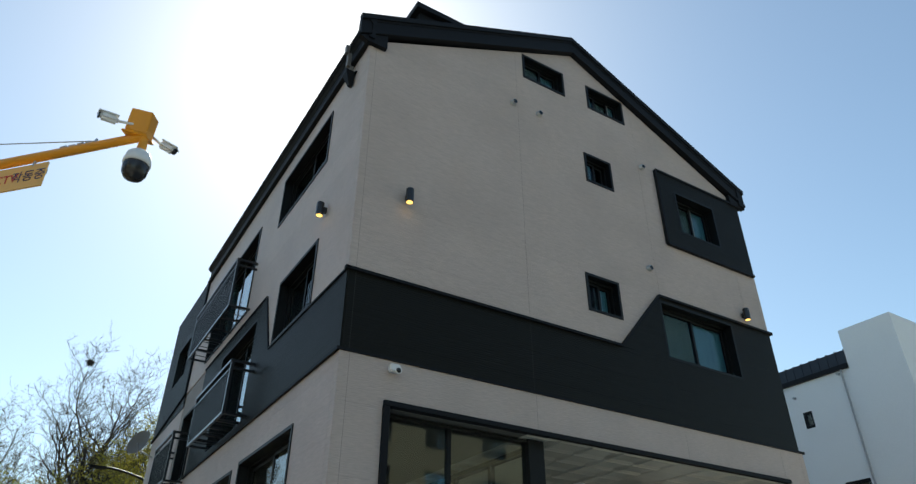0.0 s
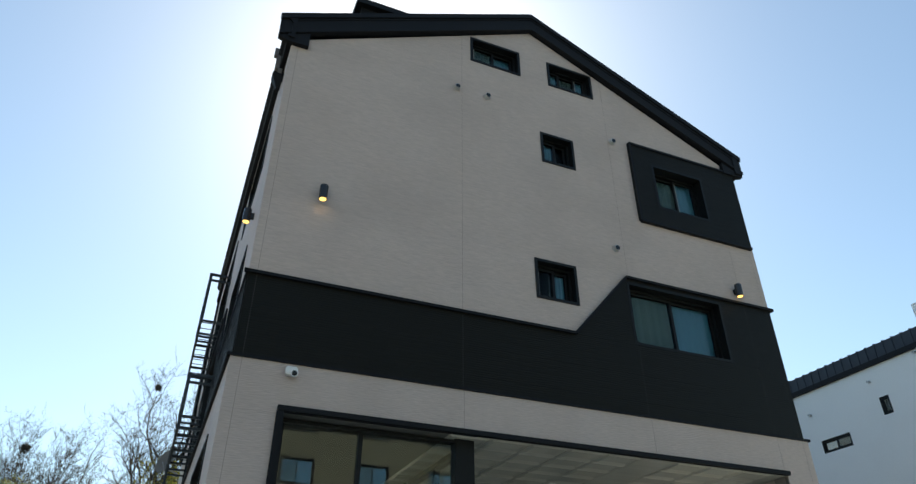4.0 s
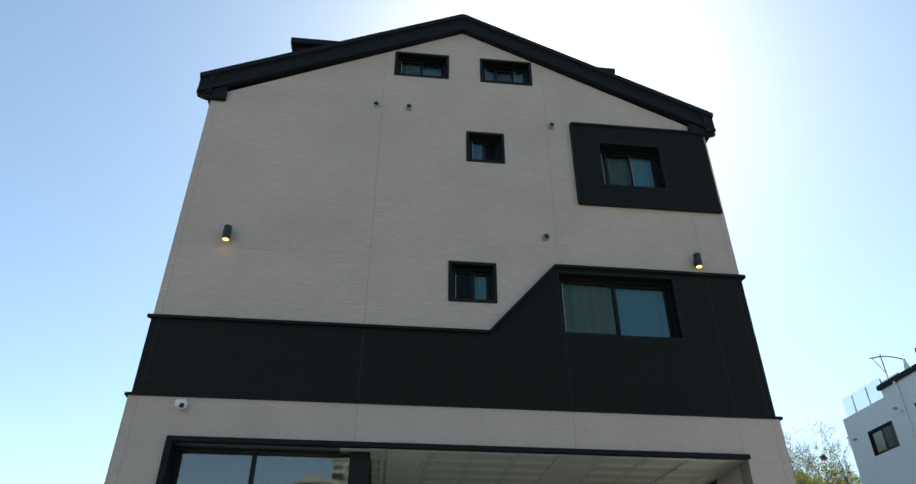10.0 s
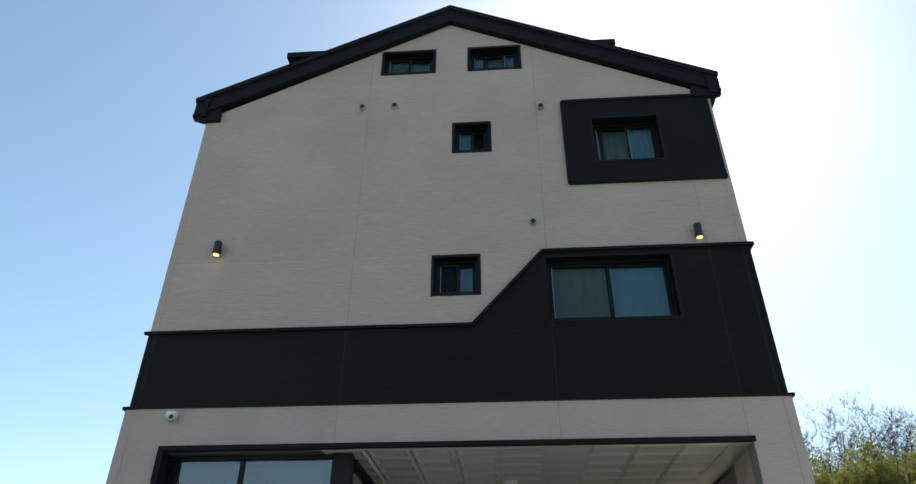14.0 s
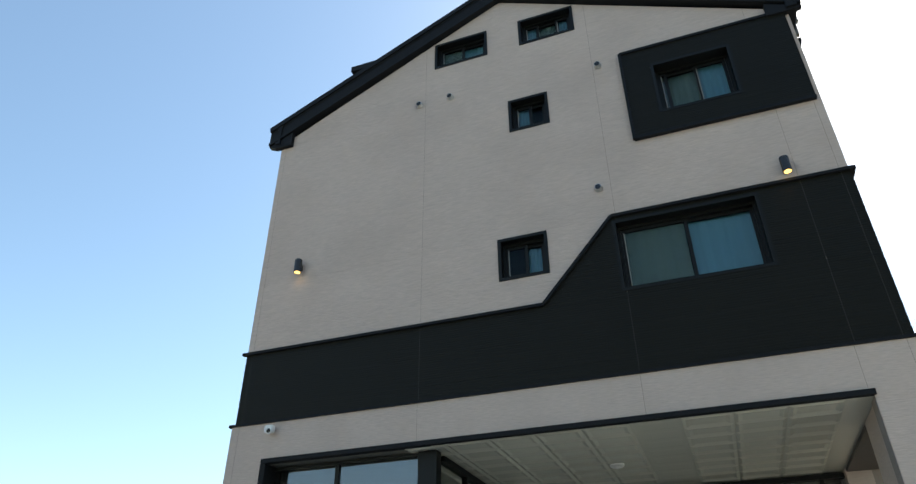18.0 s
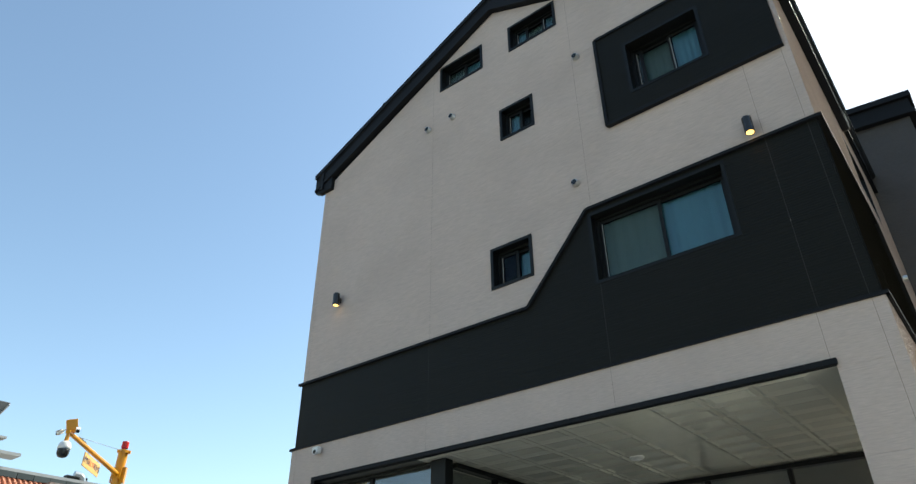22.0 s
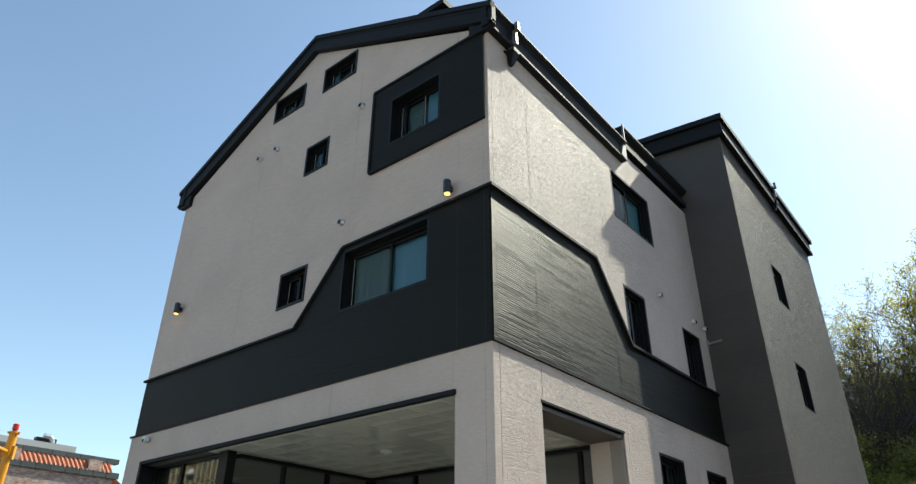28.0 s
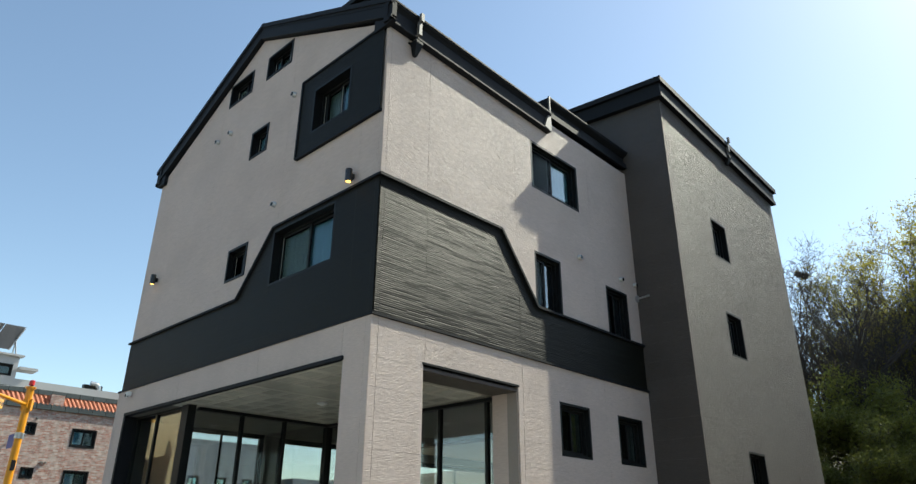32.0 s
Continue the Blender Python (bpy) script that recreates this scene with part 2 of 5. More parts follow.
def prism(bm, poly, d0, d1, at):
    """A flat polygon in a wall's own (u, z), from depth d0 to d1."""
    face = d1 if callable(d1) else (lambda z: d1)
    a, b = [bm.verts.new(at(u, z, d0)) for u, z in poly], [bm.verts.new(at(u, z, face(z))) for u, z in poly]
    n = len(poly)
    bm.faces.new(a)
    bm.faces.new(b)
    for i in range(n):
        bm.faces.new((a[i], a[(i + 1) % n], b[(i + 1) % n], b[i]))


def slab(bm, u0, u1, z0, z1, d0, d1, at):
    prism(bm, [(u0, z0), (u1, z0), (u1, z1), (u0, z1)], d0, d1, at)


def tube(bm, p, q, r0, r1=None, n=10, caps=True):
    p, q = Vector(p), Vector(q)
    r1 = r0 if r1 is None else r1
    turn = (q - p).to_track_quat("Z", "Y").to_matrix()
    rings = []
    for c, r in ((p, r0), (q, r1)):
        rings.append([bm.verts.new(c + turn @ Vector((math.cos(i * math.tau / n) * r, math.sin(i * math.tau / n) * r, 0))) for i in range(n)])
    for i in range(n):
        bm.faces.new((rings[0][i], rings[0][(i + 1) % n], rings[1][(i + 1) % n], rings[1][i]))
    if caps:
        bm.faces.new(rings[0])
        bm.faces.new(rings[1])


def lathe(bm, profile, m=None, n=20):
    """Turns (radius, height) rows round z."""
    rings = []
    for r, h in profile:
        ring = [bm.verts.new(Vector((math.cos(i * math.tau / n) * r, math.sin(i * math.tau / n) * r, h))) for i in range(n)]
        rings.append(ring)
    if m:
        for ring in rings:
            for v in ring:
                v.co = m @ v.co
    for a, b in zip(rings, rings[1:]):
        for i in range(n):
            bm.faces.new((a[i], a[(i + 1) % n], b[(i + 1) % n], b[i]))
    bm.faces.new(rings[0])
    bm.faces.new(rings[-1])


def clip(poly, a, b, c):
    """The part of a convex polygon where a*u + b*z <= c."""
    out = []
    for i, p in enumerate(poly):
        q = poly[(i + 1) % len(poly)]
        fp, fq = a * p[0] + b * p[1] - c, a * q[0] + b * q[1] - c
        if fp <= 0:
            out.append(p)
        if fp * fq < 0:
            t = fp / (fp - fq)
            out.append((p[0] + t * (q[0] - p[0]), p[1] + t * (q[1] - p[1])))
    return out


def cut(rects, holes):
    for h0, h1, g0, g1 in holes:
        out = []
        for u0, u1, z0, z1 in rects:
            if u1 <= h0 or u0 >= h1 or z1 <= g0 or z0 >= g1:
                out.append((u0, u1, z0, z1))
                continue
            if z0 < g0:
                out.append((u0, u1, z0, g0))
            if z1 > g1:
                out.append((u0, u1, g1, z1))
            lo, hi = max(z0, g0), min(z1, g1)
            if u0 < h0:
                out.append((u0, h0, lo, hi))
            if u1 > h1:
                out.append((h1, u1, lo, hi))
        rects = out
    return rects


def cells(area, holes):
    """The rectangles of the grid that the holes' edges lay over an area, less the holes."""
    u0, u1, z0, z1 = area
    us = sorted({u0, u1, *(u for h in holes for u in h[:2] if u0 < u < u1)})
    zs = sorted({z0, z1, *(z for h in holes for z in h[2:] if z0 < z < z1)})
    if not any(h[0] < u1 and h[1] > u0 and h[2] < z1 and h[3] > z0 for h in holes):
        return [area]
    return [(a, b, c, d) for a, b in zip(us, us[1:]) for c, d in zip(zs, zs[1:])
            if not any(h[0] < (a + b) / 2 < h[1] and h[2] < (c + d) / 2 < h[3] for h in holes)]


def plate(bm, shapes, d0, d1, at):
    """One solid board out of flat shapes that share whole edges."""
    made, way = {}, set()
    def corner(p):
        k = (round(p[0], 4), round(p[1], 4))
        if k not in made:
            made[k] = (bm.verts.new(at(p[0], p[1], d0)), bm.verts.new(at(p[0], p[1], d1)), k)
        return made[k]
    rows = []
    for p in shapes:
        c = []
        for q in p:
            v = corner(q)
            if not c or (v is not c[-1] and v is not c[0]):
                c.append(v)
        if len(c) > 2:
            rows.append(c)
            way.update((a[2], b[2]) for a, b in zip(c, c[1:] + c[:1]))
    for c in rows:
        bm.faces.new([v[0] for v in c])
        bm.faces.new([v[1] for v in c])
        for a, b in zip(c, c[1:] + c[:1]):
            if (b[2], a[2]) not in way:
                bm.faces.new((a[0], b[0], b[1], a[1]))


def polys(rects, clips):
    for u0, u1, z0, z1 in rects:
        p = [(u0, z0), (u1, z0), (u1, z1), (u0, z1)]
        for c in clips:
            p = clip(p, *c)
            if len(p) < 3:
                break
        else:
            yield p


def line(p, q):
    """The half-plane to the left of the way from p to q, for clip()."""
    dx, dz = q[0] - p[0], q[1] - p[1]
    return (dz, -dx, dz * p[0] - dx * p[1])


def wall(name, at, area, holes, clips, d0, d1, material, parent, label=""):
    bm = bmesh.new()
    plate(bm, polys(cells(area, holes), clips), d0, d1, at)
    return obj(name, bm, material, parent, label)


ROW = 0.455
RIB = ROW / 13


def joined(shapes):
    """Sorts flat shapes into groups that hang together by whole edges."""
    groups = []
    for p in shapes:
        keys = {(round(u, 4), round(z, 4)) for u, z in p}
        near = [g for g in groups if any(len(keys & k) > 1 for k in g[1])]
        groups = [g for g in groups if g not in near]
        groups.append(([q for g in near for q in g[0]] + [p], [k for g in near for k in g[1]] + [keys]))
    return [g[0] for g in groups]


def siding(owner, at, joints, z0, z1, holes, clips, d, material, ribs=0.0, run=(0.15, 0.75), kind="dark", fine=1.0, uneven=0.1, rng=random.Random(3)):
    """Siding boards of one row's height between upright joints, cut round openings and slopes."""
    rb = bmesh.new() if ribs else None
    for u0, u1 in zip(joints, joints[1:]):
        k = math.floor((z0 - 7.72) / ROW + 1e-6)
        while 7.72 + k * ROW < z1 - 1e-6:
            lo, hi = max(z0, 7.72 + k * ROW), min(z1, 7.72 + (k + 1) * ROW)
            k += 1
            if hi - lo < 0.02:
                continue
            g = 0.0035
            shapes = list(polys(cells((u0 + g, u1 - g, lo + 0.001, hi - 0.001), holes), clips))
            if not shapes:
                continue
            for group in joined(shapes):
                bm = bmesh.new()
                plate(bm, group, d - 0.016, d, at)
                obj("siding_panel", bm, material, owner)
            if ribs:
                step = RIB * fine
                z = 7.72 + math.floor((lo - 7.72) / step + 1e-3) * step
                while z + 0.008 < hi:
                    u = u0 + g
                    while u < u1 - g:
                        w = rng.uniform(*run)
                        h, o, tip = rng.uniform(0.019, 0.023) * fine, 0.0096 * rng.uniform(1 - uneven, 1), rng.choice((0.05, 0.1, 0.2, 0.3, 0.55))
                        b = z + rng.uniform(0.0, 0.011) * fine
                        low, top = max(b, lo), min(b + h, hi)
                        for p in polys(cut([(u, min(u + w, u1 - g), low, top)], holes), clips) if top - low > 0.006 * fine else ():
                            prism(rb, p, d - 0.001, lambda q: d + ribs * o * (1 - (1 - tip) * (q - b) / h) + 0.001, at)
                        u += w
                    z += step
    if ribs:
        for u in joints[1:-1]:
            shapes = list(polys(cells((u - 0.0035, u + 0.0035, z0 + 0.02, z1 - 0.02), holes), clips))
            for group in joined(shapes):
                bm = bmesh.new()
                plate(bm, group, d - 0.012, d + (0.001 if material is DARK else -0.002), at)
                obj("joint_bead", bm, BEADING if material is DARK else PALEBEAD if material is LIGHT else BROWN, owner, "thin sealant bead in the joint")
        tagged(obj("ribbing", rb, material, owner, f"fine level ribs on the {kind} siding"), kind="stuff")


def window(owner, at, u0, u1, z0, z1, deep=0.17, split=0.5, blind=None, screen=0, tinted=1, clear=False, tint_glass=None, tint_all=False, label="", lip=0.018, d=0.0, edge=0.05, bays=None):
    """A sliding window in a black metal casing: casing, frame, two or three sashes with panes."""
    bm = bmesh.new()
    e = edge
    for r in ((u0, u1, z1 - e, z1), (u0, u1, z0, z0 + e), (u0, u0 + e, z0 + e, z1 - e), (u1 - e, u1, z0 + e, z1 - e)):
        slab(bm, *r, d - deep - 0.04, d + lip, at)
    w = obj("window", bm, FRAME, owner, label or "black-framed sliding window set deep in the wall")
    a0, a1, b0, b1 = u0 + e, u1 - e, z0 + e, z1 - e
    bm = bmesh.new()
    f = 0.045
    for r in ((a0, a1, b1 - f, b1), (a0, a1, b0, b0 + f), (a0, a0 + f, b0 + f, b1 - f), (a1 - f, a1, b0 + f, b1 - f)):
        slab(bm, *r, d - deep - 0.05, d - deep + 0.03, at)
    obj("window_frame", bm, FRAME, w)
    a0, a1, b0, b1 = a0 + f, a1 - f, b0 + f, b1 - f
    cuts = bays or (0.0, split, 1.0)
    for i, (p, q) in enumerate(zip(cuts, cuts[1:])):
        p, q = a0 + (a1 - a0) * p - (0.03 if i else 0), a0 + (a1 - a0) * q + (0.03 if q < 1 else 0)
        dd = d - deep + (-0.035 if i % 2 else 0.0)
        bm = bmesh.new()
        s = 0.05
        for r in ((p, q, b1 - s, b1), (p, q, b0, b0 + s), (p, p + s, b0 + s, b1 - s), (q - s, q, b0 + s, b1 - s)):
            slab(bm, *r, dd - 0.03, dd, at)
        obj("sash", bm, FRAME, w)
        bm = bmesh.new()
        slab(bm, p + s - 0.012, p + s - 0.001, b0 + s, b1 - s, dd - 0.028, dd + 0.006, at)
        obj("glazing_bead", bm, BEAD, w, "pale grey glazing bead")
        bm = bmesh.new()
        slab(bm, p + s, q - s, b0 + s, b1 - s, dd - 0.018, dd - 0.012, at)
        ob = obj("pane", bm, (tint_glass or BLUEPANE) if i == tinted or tint_all or (isinstance(tinted, tuple) and i in tinted) else (SHOP if clear else PANE), w)
        ob.visible_shadow = False
        if i == screen:
            bm = bmesh.new()
            slab(bm, p + s, q - s, b0 + s, b1 - s, dd - 0.006, dd - 0.004, at)
            ob = obj("insect_screen", bm, SCREEN, w, "grey insect screen")
            ob.visible_shadow = False
        if blind and i in blind:
            bm = bmesh.new()
            low, cols = b0 + (b1 - b0) * blind[i], 36
            rows = [[bm.verts.new(at(p + (q - p) * c / cols, z, dd - 0.06 - 0.012 * math.sin(c * 0.95 + u0) - 0.006 * math.sin(c * 2.3))) for c in range(cols + 1)] for z in (low, b1)]
            for c in range(cols):
                bm.faces.new((rows[0][c], rows[0][c + 1], rows[1][c + 1], rows[1][c]))
            obj("curtain", bm, BLIND, w, "pale curtain in shallow folds behind the glass", smooth=True)
    return w


def rebase(ob, place):
    """Moves a thing's own point to its base and leaves its parts where they are."""
    ob.location = place
    for c in ob.children:
        c.matrix_parent_inverse = Matrix.Translation(-Vector(place))


# ---- ground ----
bm = bmesh.new()
def rise(x, y):
    return max(0.0, min(1.0, (y - 30) / 45)) ** 1.3 * 11 + (0 if y < 32 else 0.5 * noise.noise((x * 0.08, y * 0.08, 0)))
grid = [[bm.verts.new((x, y, rise(x, y))) for x in np.linspace(-400, 400, 81)] for y in (*np.linspace(-400, 20, 12), *np.linspace(26, 90, 24), 160, 400, 1500)]
for r, s in zip(grid, grid[1:]):
    for i in range(80):
        bm.faces.new((r[i], r[i + 1], s[i + 1], s[i]))
tagged(obj("ground", bm, SOIL, smooth=True), "bare brown soil ground rising to a wooded hill", "ground", kind="structure")
bm = bmesh.new()
box(bm, (-90, -20, 0.0), (90, 4.6, 0.02))
tagged(obj("road", bm, ASPHALT), "worn grey concrete road in front of the house", "road", kind="structure")
bm = bmesh.new()
box(bm, (-1.5, 4.6, 0.0), (24, 7.3, 0.15))
tagged(obj("pavement", bm, CONCRETE), "concrete forecourt with a low kerb beside the road", "pavement", kind="structure")

# ---- the house ----
X0, X1, Y0, Y1 = 2.945, 12.46, 7.50, 16.03       # outer faces of the main block
RIDGE, EAVE, TOP = 7.65, 10.98, 13.28           # ridge line, wall heights at eave and gable
def FR(u, z, d): return (u, Y0 - d, z)
def RT(u, z, d): return (X1 + d, u, z)
def LT(u, z, d): return (X0 - d, u, z)
def BK(u, z, d): return (u, Y1 + d, z)
TX, TY0, TY1, TZ = 13.72, 16.03, 23.7, 13.0
def TR(u, z, d): return (TX + d, u, z)
def TF(u, z, d): return (u, TY0 - d, z)

house = thing("house", (0, 0, 0), "four-storey house clad in pale beige and charcoal siding", "house")
GABLE = [line((X1 + 0.3, EAVE - 0.14), (RIDGE, TOP)), line((RIDGE, TOP), (X0 - 0.3, EAVE - 0.14))]
W2, W3, W4, W5 = (7.40, 8.20, 6.95, 7.70), (7.71, 8.43, 9.85, 10.57), (6.28, 7.37, 11.91, 12.57), (8.0, 9.06, 11.91, 12.57)
W1, SQ, SQW = (9.20, 11.26, 6.44, 7.63), (9.75, 12.40, 9.05, 10.93), (10.21, 11.47, 9.45, 10.53)
DOOR = (3.60, 11.84, -1, 4.63)
fholes = [W1, W2, W3, W4, W5, SQW, DOOR]
front = wall("front_wall", FR, (X0 + 0.03, X1 - 0.03, 0, TOP), fholes, GABLE, -0.25, -0.016, SEAM, house, "pale beige siding wall under the gable")
JF = [X0, 3.06, 6.10, 9.27, 11.83, 12.35, X1]
K0, K1, BAND = (8.06, 6.43), (9.20, 7.72), 5.21
left_of, right_of = line(K0, K1), line(K1, K0)
siding(front, FR, JF, 7.72, TOP, [W3, W4, W5, SQ], GABLE, 0, LIGHT, 0.11, (0.03, 0.16), "pale", 0.7, 0.7)
siding(front, FR, JF, 6.43, 7.72, [W2, W1], [left_of], 0, LIGHT, 0.11, (0.03, 0.16), "pale", 0.7, 0.7)
siding(front, FR, [X0 - 0.025, 3.06, 6.10, 9.27, 11.80, 12.36, X1 + 0.025], 0, BAND, [DOOR], [], 0.05, LIGHT, 0.13, (0.03, 0.14), "pale", 0.7, 0.7)
siding(front, FR, JF, BAND, 6.43, [], [], 0.012, DARK, 0.25)
siding(front, FR, JF, 6.43, 7.72, [W1], [right_of], 0.012, DARK, 0.25)
siding(front, FR, [SQ[0], SQ[1]], SQ[2], SQ[3], [SQW], [], 0.05, DARK, 0.25)


def ledge(owner, at, pts, w=0.05, d0=0.0, d1=0.06):
    """A folded metal trim along a broken line on a wall; one strip a stretch."""
    for p, q in zip(pts, pts[1:]):
        dx, dz = q[0] - p[0], q[1] - p[1]
        n = math.hypot(dx, dz)
        ox, oz = -dz / n * w / 2, dx / n * w / 2
        bm = bmesh.new()
        prism(bm, [(p[0] - ox, p[1] - oz), (q[0] - ox, q[1] - oz), (q[0] + ox, q[1] + oz), (p[0] + ox, p[1] + oz)], d0, d1, at)
        obj("metal_trim", bm, METAL, owner, "charcoal folded metal trim")


ledge(front, FR, [(X0 - 0.06, 6.43), K0, (K1[0], 7.705), (X1 + 0.05, 7.705)], 0.045)
ledge(front, FR, [(X0 - 0.07, BAND), (X1 + 0.07, BAND)], 0.04, 0.0, 0.075)
ledge(front, FR, [(SQ[0], SQ[2]), (SQ[0], SQ[3]), (SQ[1], SQ[3])], 0.05, 0.0, 0.075)
ledge(front, FR, [(SQ[0], SQ[2]), (SQ[1], SQ[2])], 0.05, 0.0, 0.075)
ledge(front, FR, [(3.58, 4.60), (11.86, 4.60)], 0.065, -0.10, 0.10)
ledge(front, FR, [(3.62, 0.1), (3.62, 4.56)], 0.09, -0.3, 0.095)
window(front, FR, *W1, deep=0.16, blind={0: 0.0, 1: 0.0}, label="wide black-framed sliding window with pale blinds drawn")
window(front, FR, *W2, deep=0.14, split=0.53, blind={1: 0.0})
window(front, FR, *W3, deep=0.14, tinted=0, screen=1, blind={0: 0.0})
window(front, FR, *W4, deep=0.14, blind={0: 0.0, 1: 0.0})
window(front, FR, *W5, deep=0.14, bays=(0.0, 0.28, 0.72, 1.0), tinted=(0, 2), screen=1, blind={0: 0.0, 1: 0.0, 2: 0.0}, label="black-framed three-sash window with a pale blind in the middle")
window(front, FR, *SQW, deep=0.2, d=0.04, bays=(0.0, 0.1, 0.56, 1.0), tinted=2, screen=1, blind={1: 0.0, 2: 0.0}, label="black-framed window with drawn pale blinds in a dark panel")

# right side
right_holes = [(8.59, 11.06, -1, 4.60), (12.36, 13.43, 3.45, 4.50), (14.53, 15.59, 3.45, 4.49),
               (11.78, 12.72, 6.33, 7.61), (14.54, 15.50, 6.32, 7.55), (11.79, 13.62, 9.14, 10.35)]
EV = 11.15
right = wall("right_wall", RT, (Y0 + 0.02, Y1, 0, EV), right_holes, [], -0.25, -0.016, SEAM, house, "pale beige siding wall raked by the sun")
JR = [Y0 + 0.002, 7.60, 8.62, 11.20, 14.08, Y1]
P0, P1 = (10.66, 7.72), (11.77, 6.33)
siding(right, RT, JR, 7.72, EV, right_holes, [], 0, LIGHT, 0.5, (0.02, 0.075), "pale", 0.65, 0.85)
siding(right, RT, JR, 6.33, 7.72, right_holes, [line(P0, P1)], 0, LIGHT, 0.5, (0.02, 0.075), "pale", 0.65, 0.85)
siding(right, RT, [Y0 - 0.05, 7.60, 8.62, 11.20, 14.08, Y1], 0, BAND, right_holes, [], 0.03, LIGHT, 0.5, (0.02, 0.075), "pale", 0.65, 0.85)
siding(right, RT, JR, BAND, 6.33, right_holes, [], 0.012, DARK, 0.68)
siding(right, RT, JR, 6.33, 7.72, right_holes, [line(P1, P0)], 0.012, DARK, 0.68)
ledge(right, RT, [(Y0 - 0.05, 7.705), P0, P1, (Y1, 6.33)], 0.05, 0.0, 0.075)
ledge(right, RT, [(Y0 - 0.07, BAND), (Y1, BAND)], 0.04, 0.0, 0.075)
ledge(right, RT, [(8.57, 4.61), (11.08, 4.61)], 0.035, -0.05, 0.045)
for h in right_holes[1:]:
    window(right, RT, *h, deep=0.125, d=0.03 if h[3] < 5 else 0, blind={1: 0.2} if h[2] > 9 else None, tint_glass=COATED, lip=0.004)

# left side, which runs on past the main roof
YL = 21.9
left_holes = [(8.90, 11.46, 1.0, 4.60), (11.85, 15.6, 1.0, 4.55), (8.93, 10.78, 6.45, 7.68), (9.02, 11.62, 9.35, 10.55),
              (13.0, 16.4, 8.0, 10.15), (11.9, 14.4, 5.35, 7.45), (19.0, 20.6, 8.55, 9.8), (16.3, 17.6, 5.25, 7.0), (17.2, 21.0, 1.0, 4.3)]
left = wall("left_wall", LT, (Y0 + 0.02, YL, 0, EV), left_holes, [], -0.25, -0.016, SEAM, house, "pale beige siding wall with railed balconies")
JL = [Y0 + 0.002, 7.60, 10.0, 13.0, 16.0, 18.0, YL]
Q0, Q1 = (10.88, 6.43), (11.50, 7.72)
siding(left, LT, JL[:-1], 7.72, EV, left_holes, [], 0, LIGHT)
siding(left, LT, JL[-2:], 7.35, EV, left_holes, [], 0.012, DARK, 0.25)
siding(left, LT, [18.0, YL], BAND, 7.35, left_holes, [], 0, LIGHT)
siding(left, LT, JL[:-1], 6.43, 7.72, left_holes, [line(Q0, Q1)], 0, LIGHT)
siding(left, LT, [Y0 - 0.05, 7.60, 10.0, 13.0, 16.0, 18.0, YL], 0, BAND, left_holes, [], 0.03, LIGHT)
siding(left, LT, JL[:-2], BAND, 6.43, left_holes, [], 0.012, DARK, 0.25)
siding(left, LT, JL[:-2], 6.43, 7.72, left_holes, [line(Q1, Q0)], 0.012, DARK, 0.25)
ledge(left, LT, [(Y0 - 0.06, 6.43), Q0, Q1, (16.0, 7.72)], 0.03, 0.0, 0.035)
ledge(left, LT, [(Y0 - 0.07, BAND), (16.0, BAND)], 0.04, 0.0, 0.075)
ledge(left, LT, [(18.0, EV), (18.0, 7.72), (YL, 7.35)], 0.06)
for h in left_holes:
    window(left, LT, *h, deep=0.18, d=0.03 if h[3] < 5 else 0, tint_glass=COATED, tint_all=h[2] in (8.0, 5.35, 5.25), tinted=None if h[3] < 5 else 1, screen=None if h[3] < 5 or h[2] in (8.0, 5.35, 5.25) else 0, clear=h[3] < 5)
# the low opening is added so that sun from the rear reaches the shop
wall("back_wall", BK, (X0 + 0.26, X1 - 0.26, 0, TOP), [(3.3, 8.9, 0.16, 4.5)], GABLE, -0.25, 0, SEAM, house)

# floors and inner walls
for z in (4.95, 7.95, 10.95):
    bm = bmesh.new()
    box(bm, (X0 + 0.25, Y0 + 0.25, z - 0.15), (X1 - 0.25, Y1 - 0.25, z))
    obj("floor_slab", bm, INNER, house)
for lo, hi in (((5.6, 10.2, 4.95), (5.7, 16.0, 11)), ((3.3, 12.4, 4.95), (12.0, 12.5, 11)), ((9.0, 7.8, 4.95), (9.1, 12.4, 11)), ((3.3, 9.6, 10.95), (12, 9.7, 12.2))):
    bm = bmesh.new()
    box(bm, lo, hi)
    obj("inner_wall", bm, INNER, house)
# unseen rear wall; its two openings are added to let sun in
bm = bmesh.new()
for p in polys(cut([(X0 + 0.02, 9.0, 0, EV)], [(3.4, 5.9, 0.9, 4.3), (6.2, 8.7, 0.9, 4.3)]), []):
    prism(bm, p, YL - 0.25, YL - 0.02, lambda u, z, d: (u, d, z))
box(bm, (X0 + 0.26, 16.25, 4.55), (9.0, YL - 0.26, 4.7))
box(bm, (X0 + 0.26, 16.25, 0.1), (9.0, YL - 0.26, 0.16))
box(bm, (X0 + 0.02, 16.4, EV - 0.15), (9.0, YL - 0.02, EV - 0.02))
obj("rear_wall", bm, INNER, house)

# roof: two slopes, barge boards, gutters, roof boxes
RY0, RY1 = 7.36, 16.3
EX0, EX1, EZ, RZ = 2.70, 12.66, 11.40, 13.73     # roof edge and ridge, upper faces


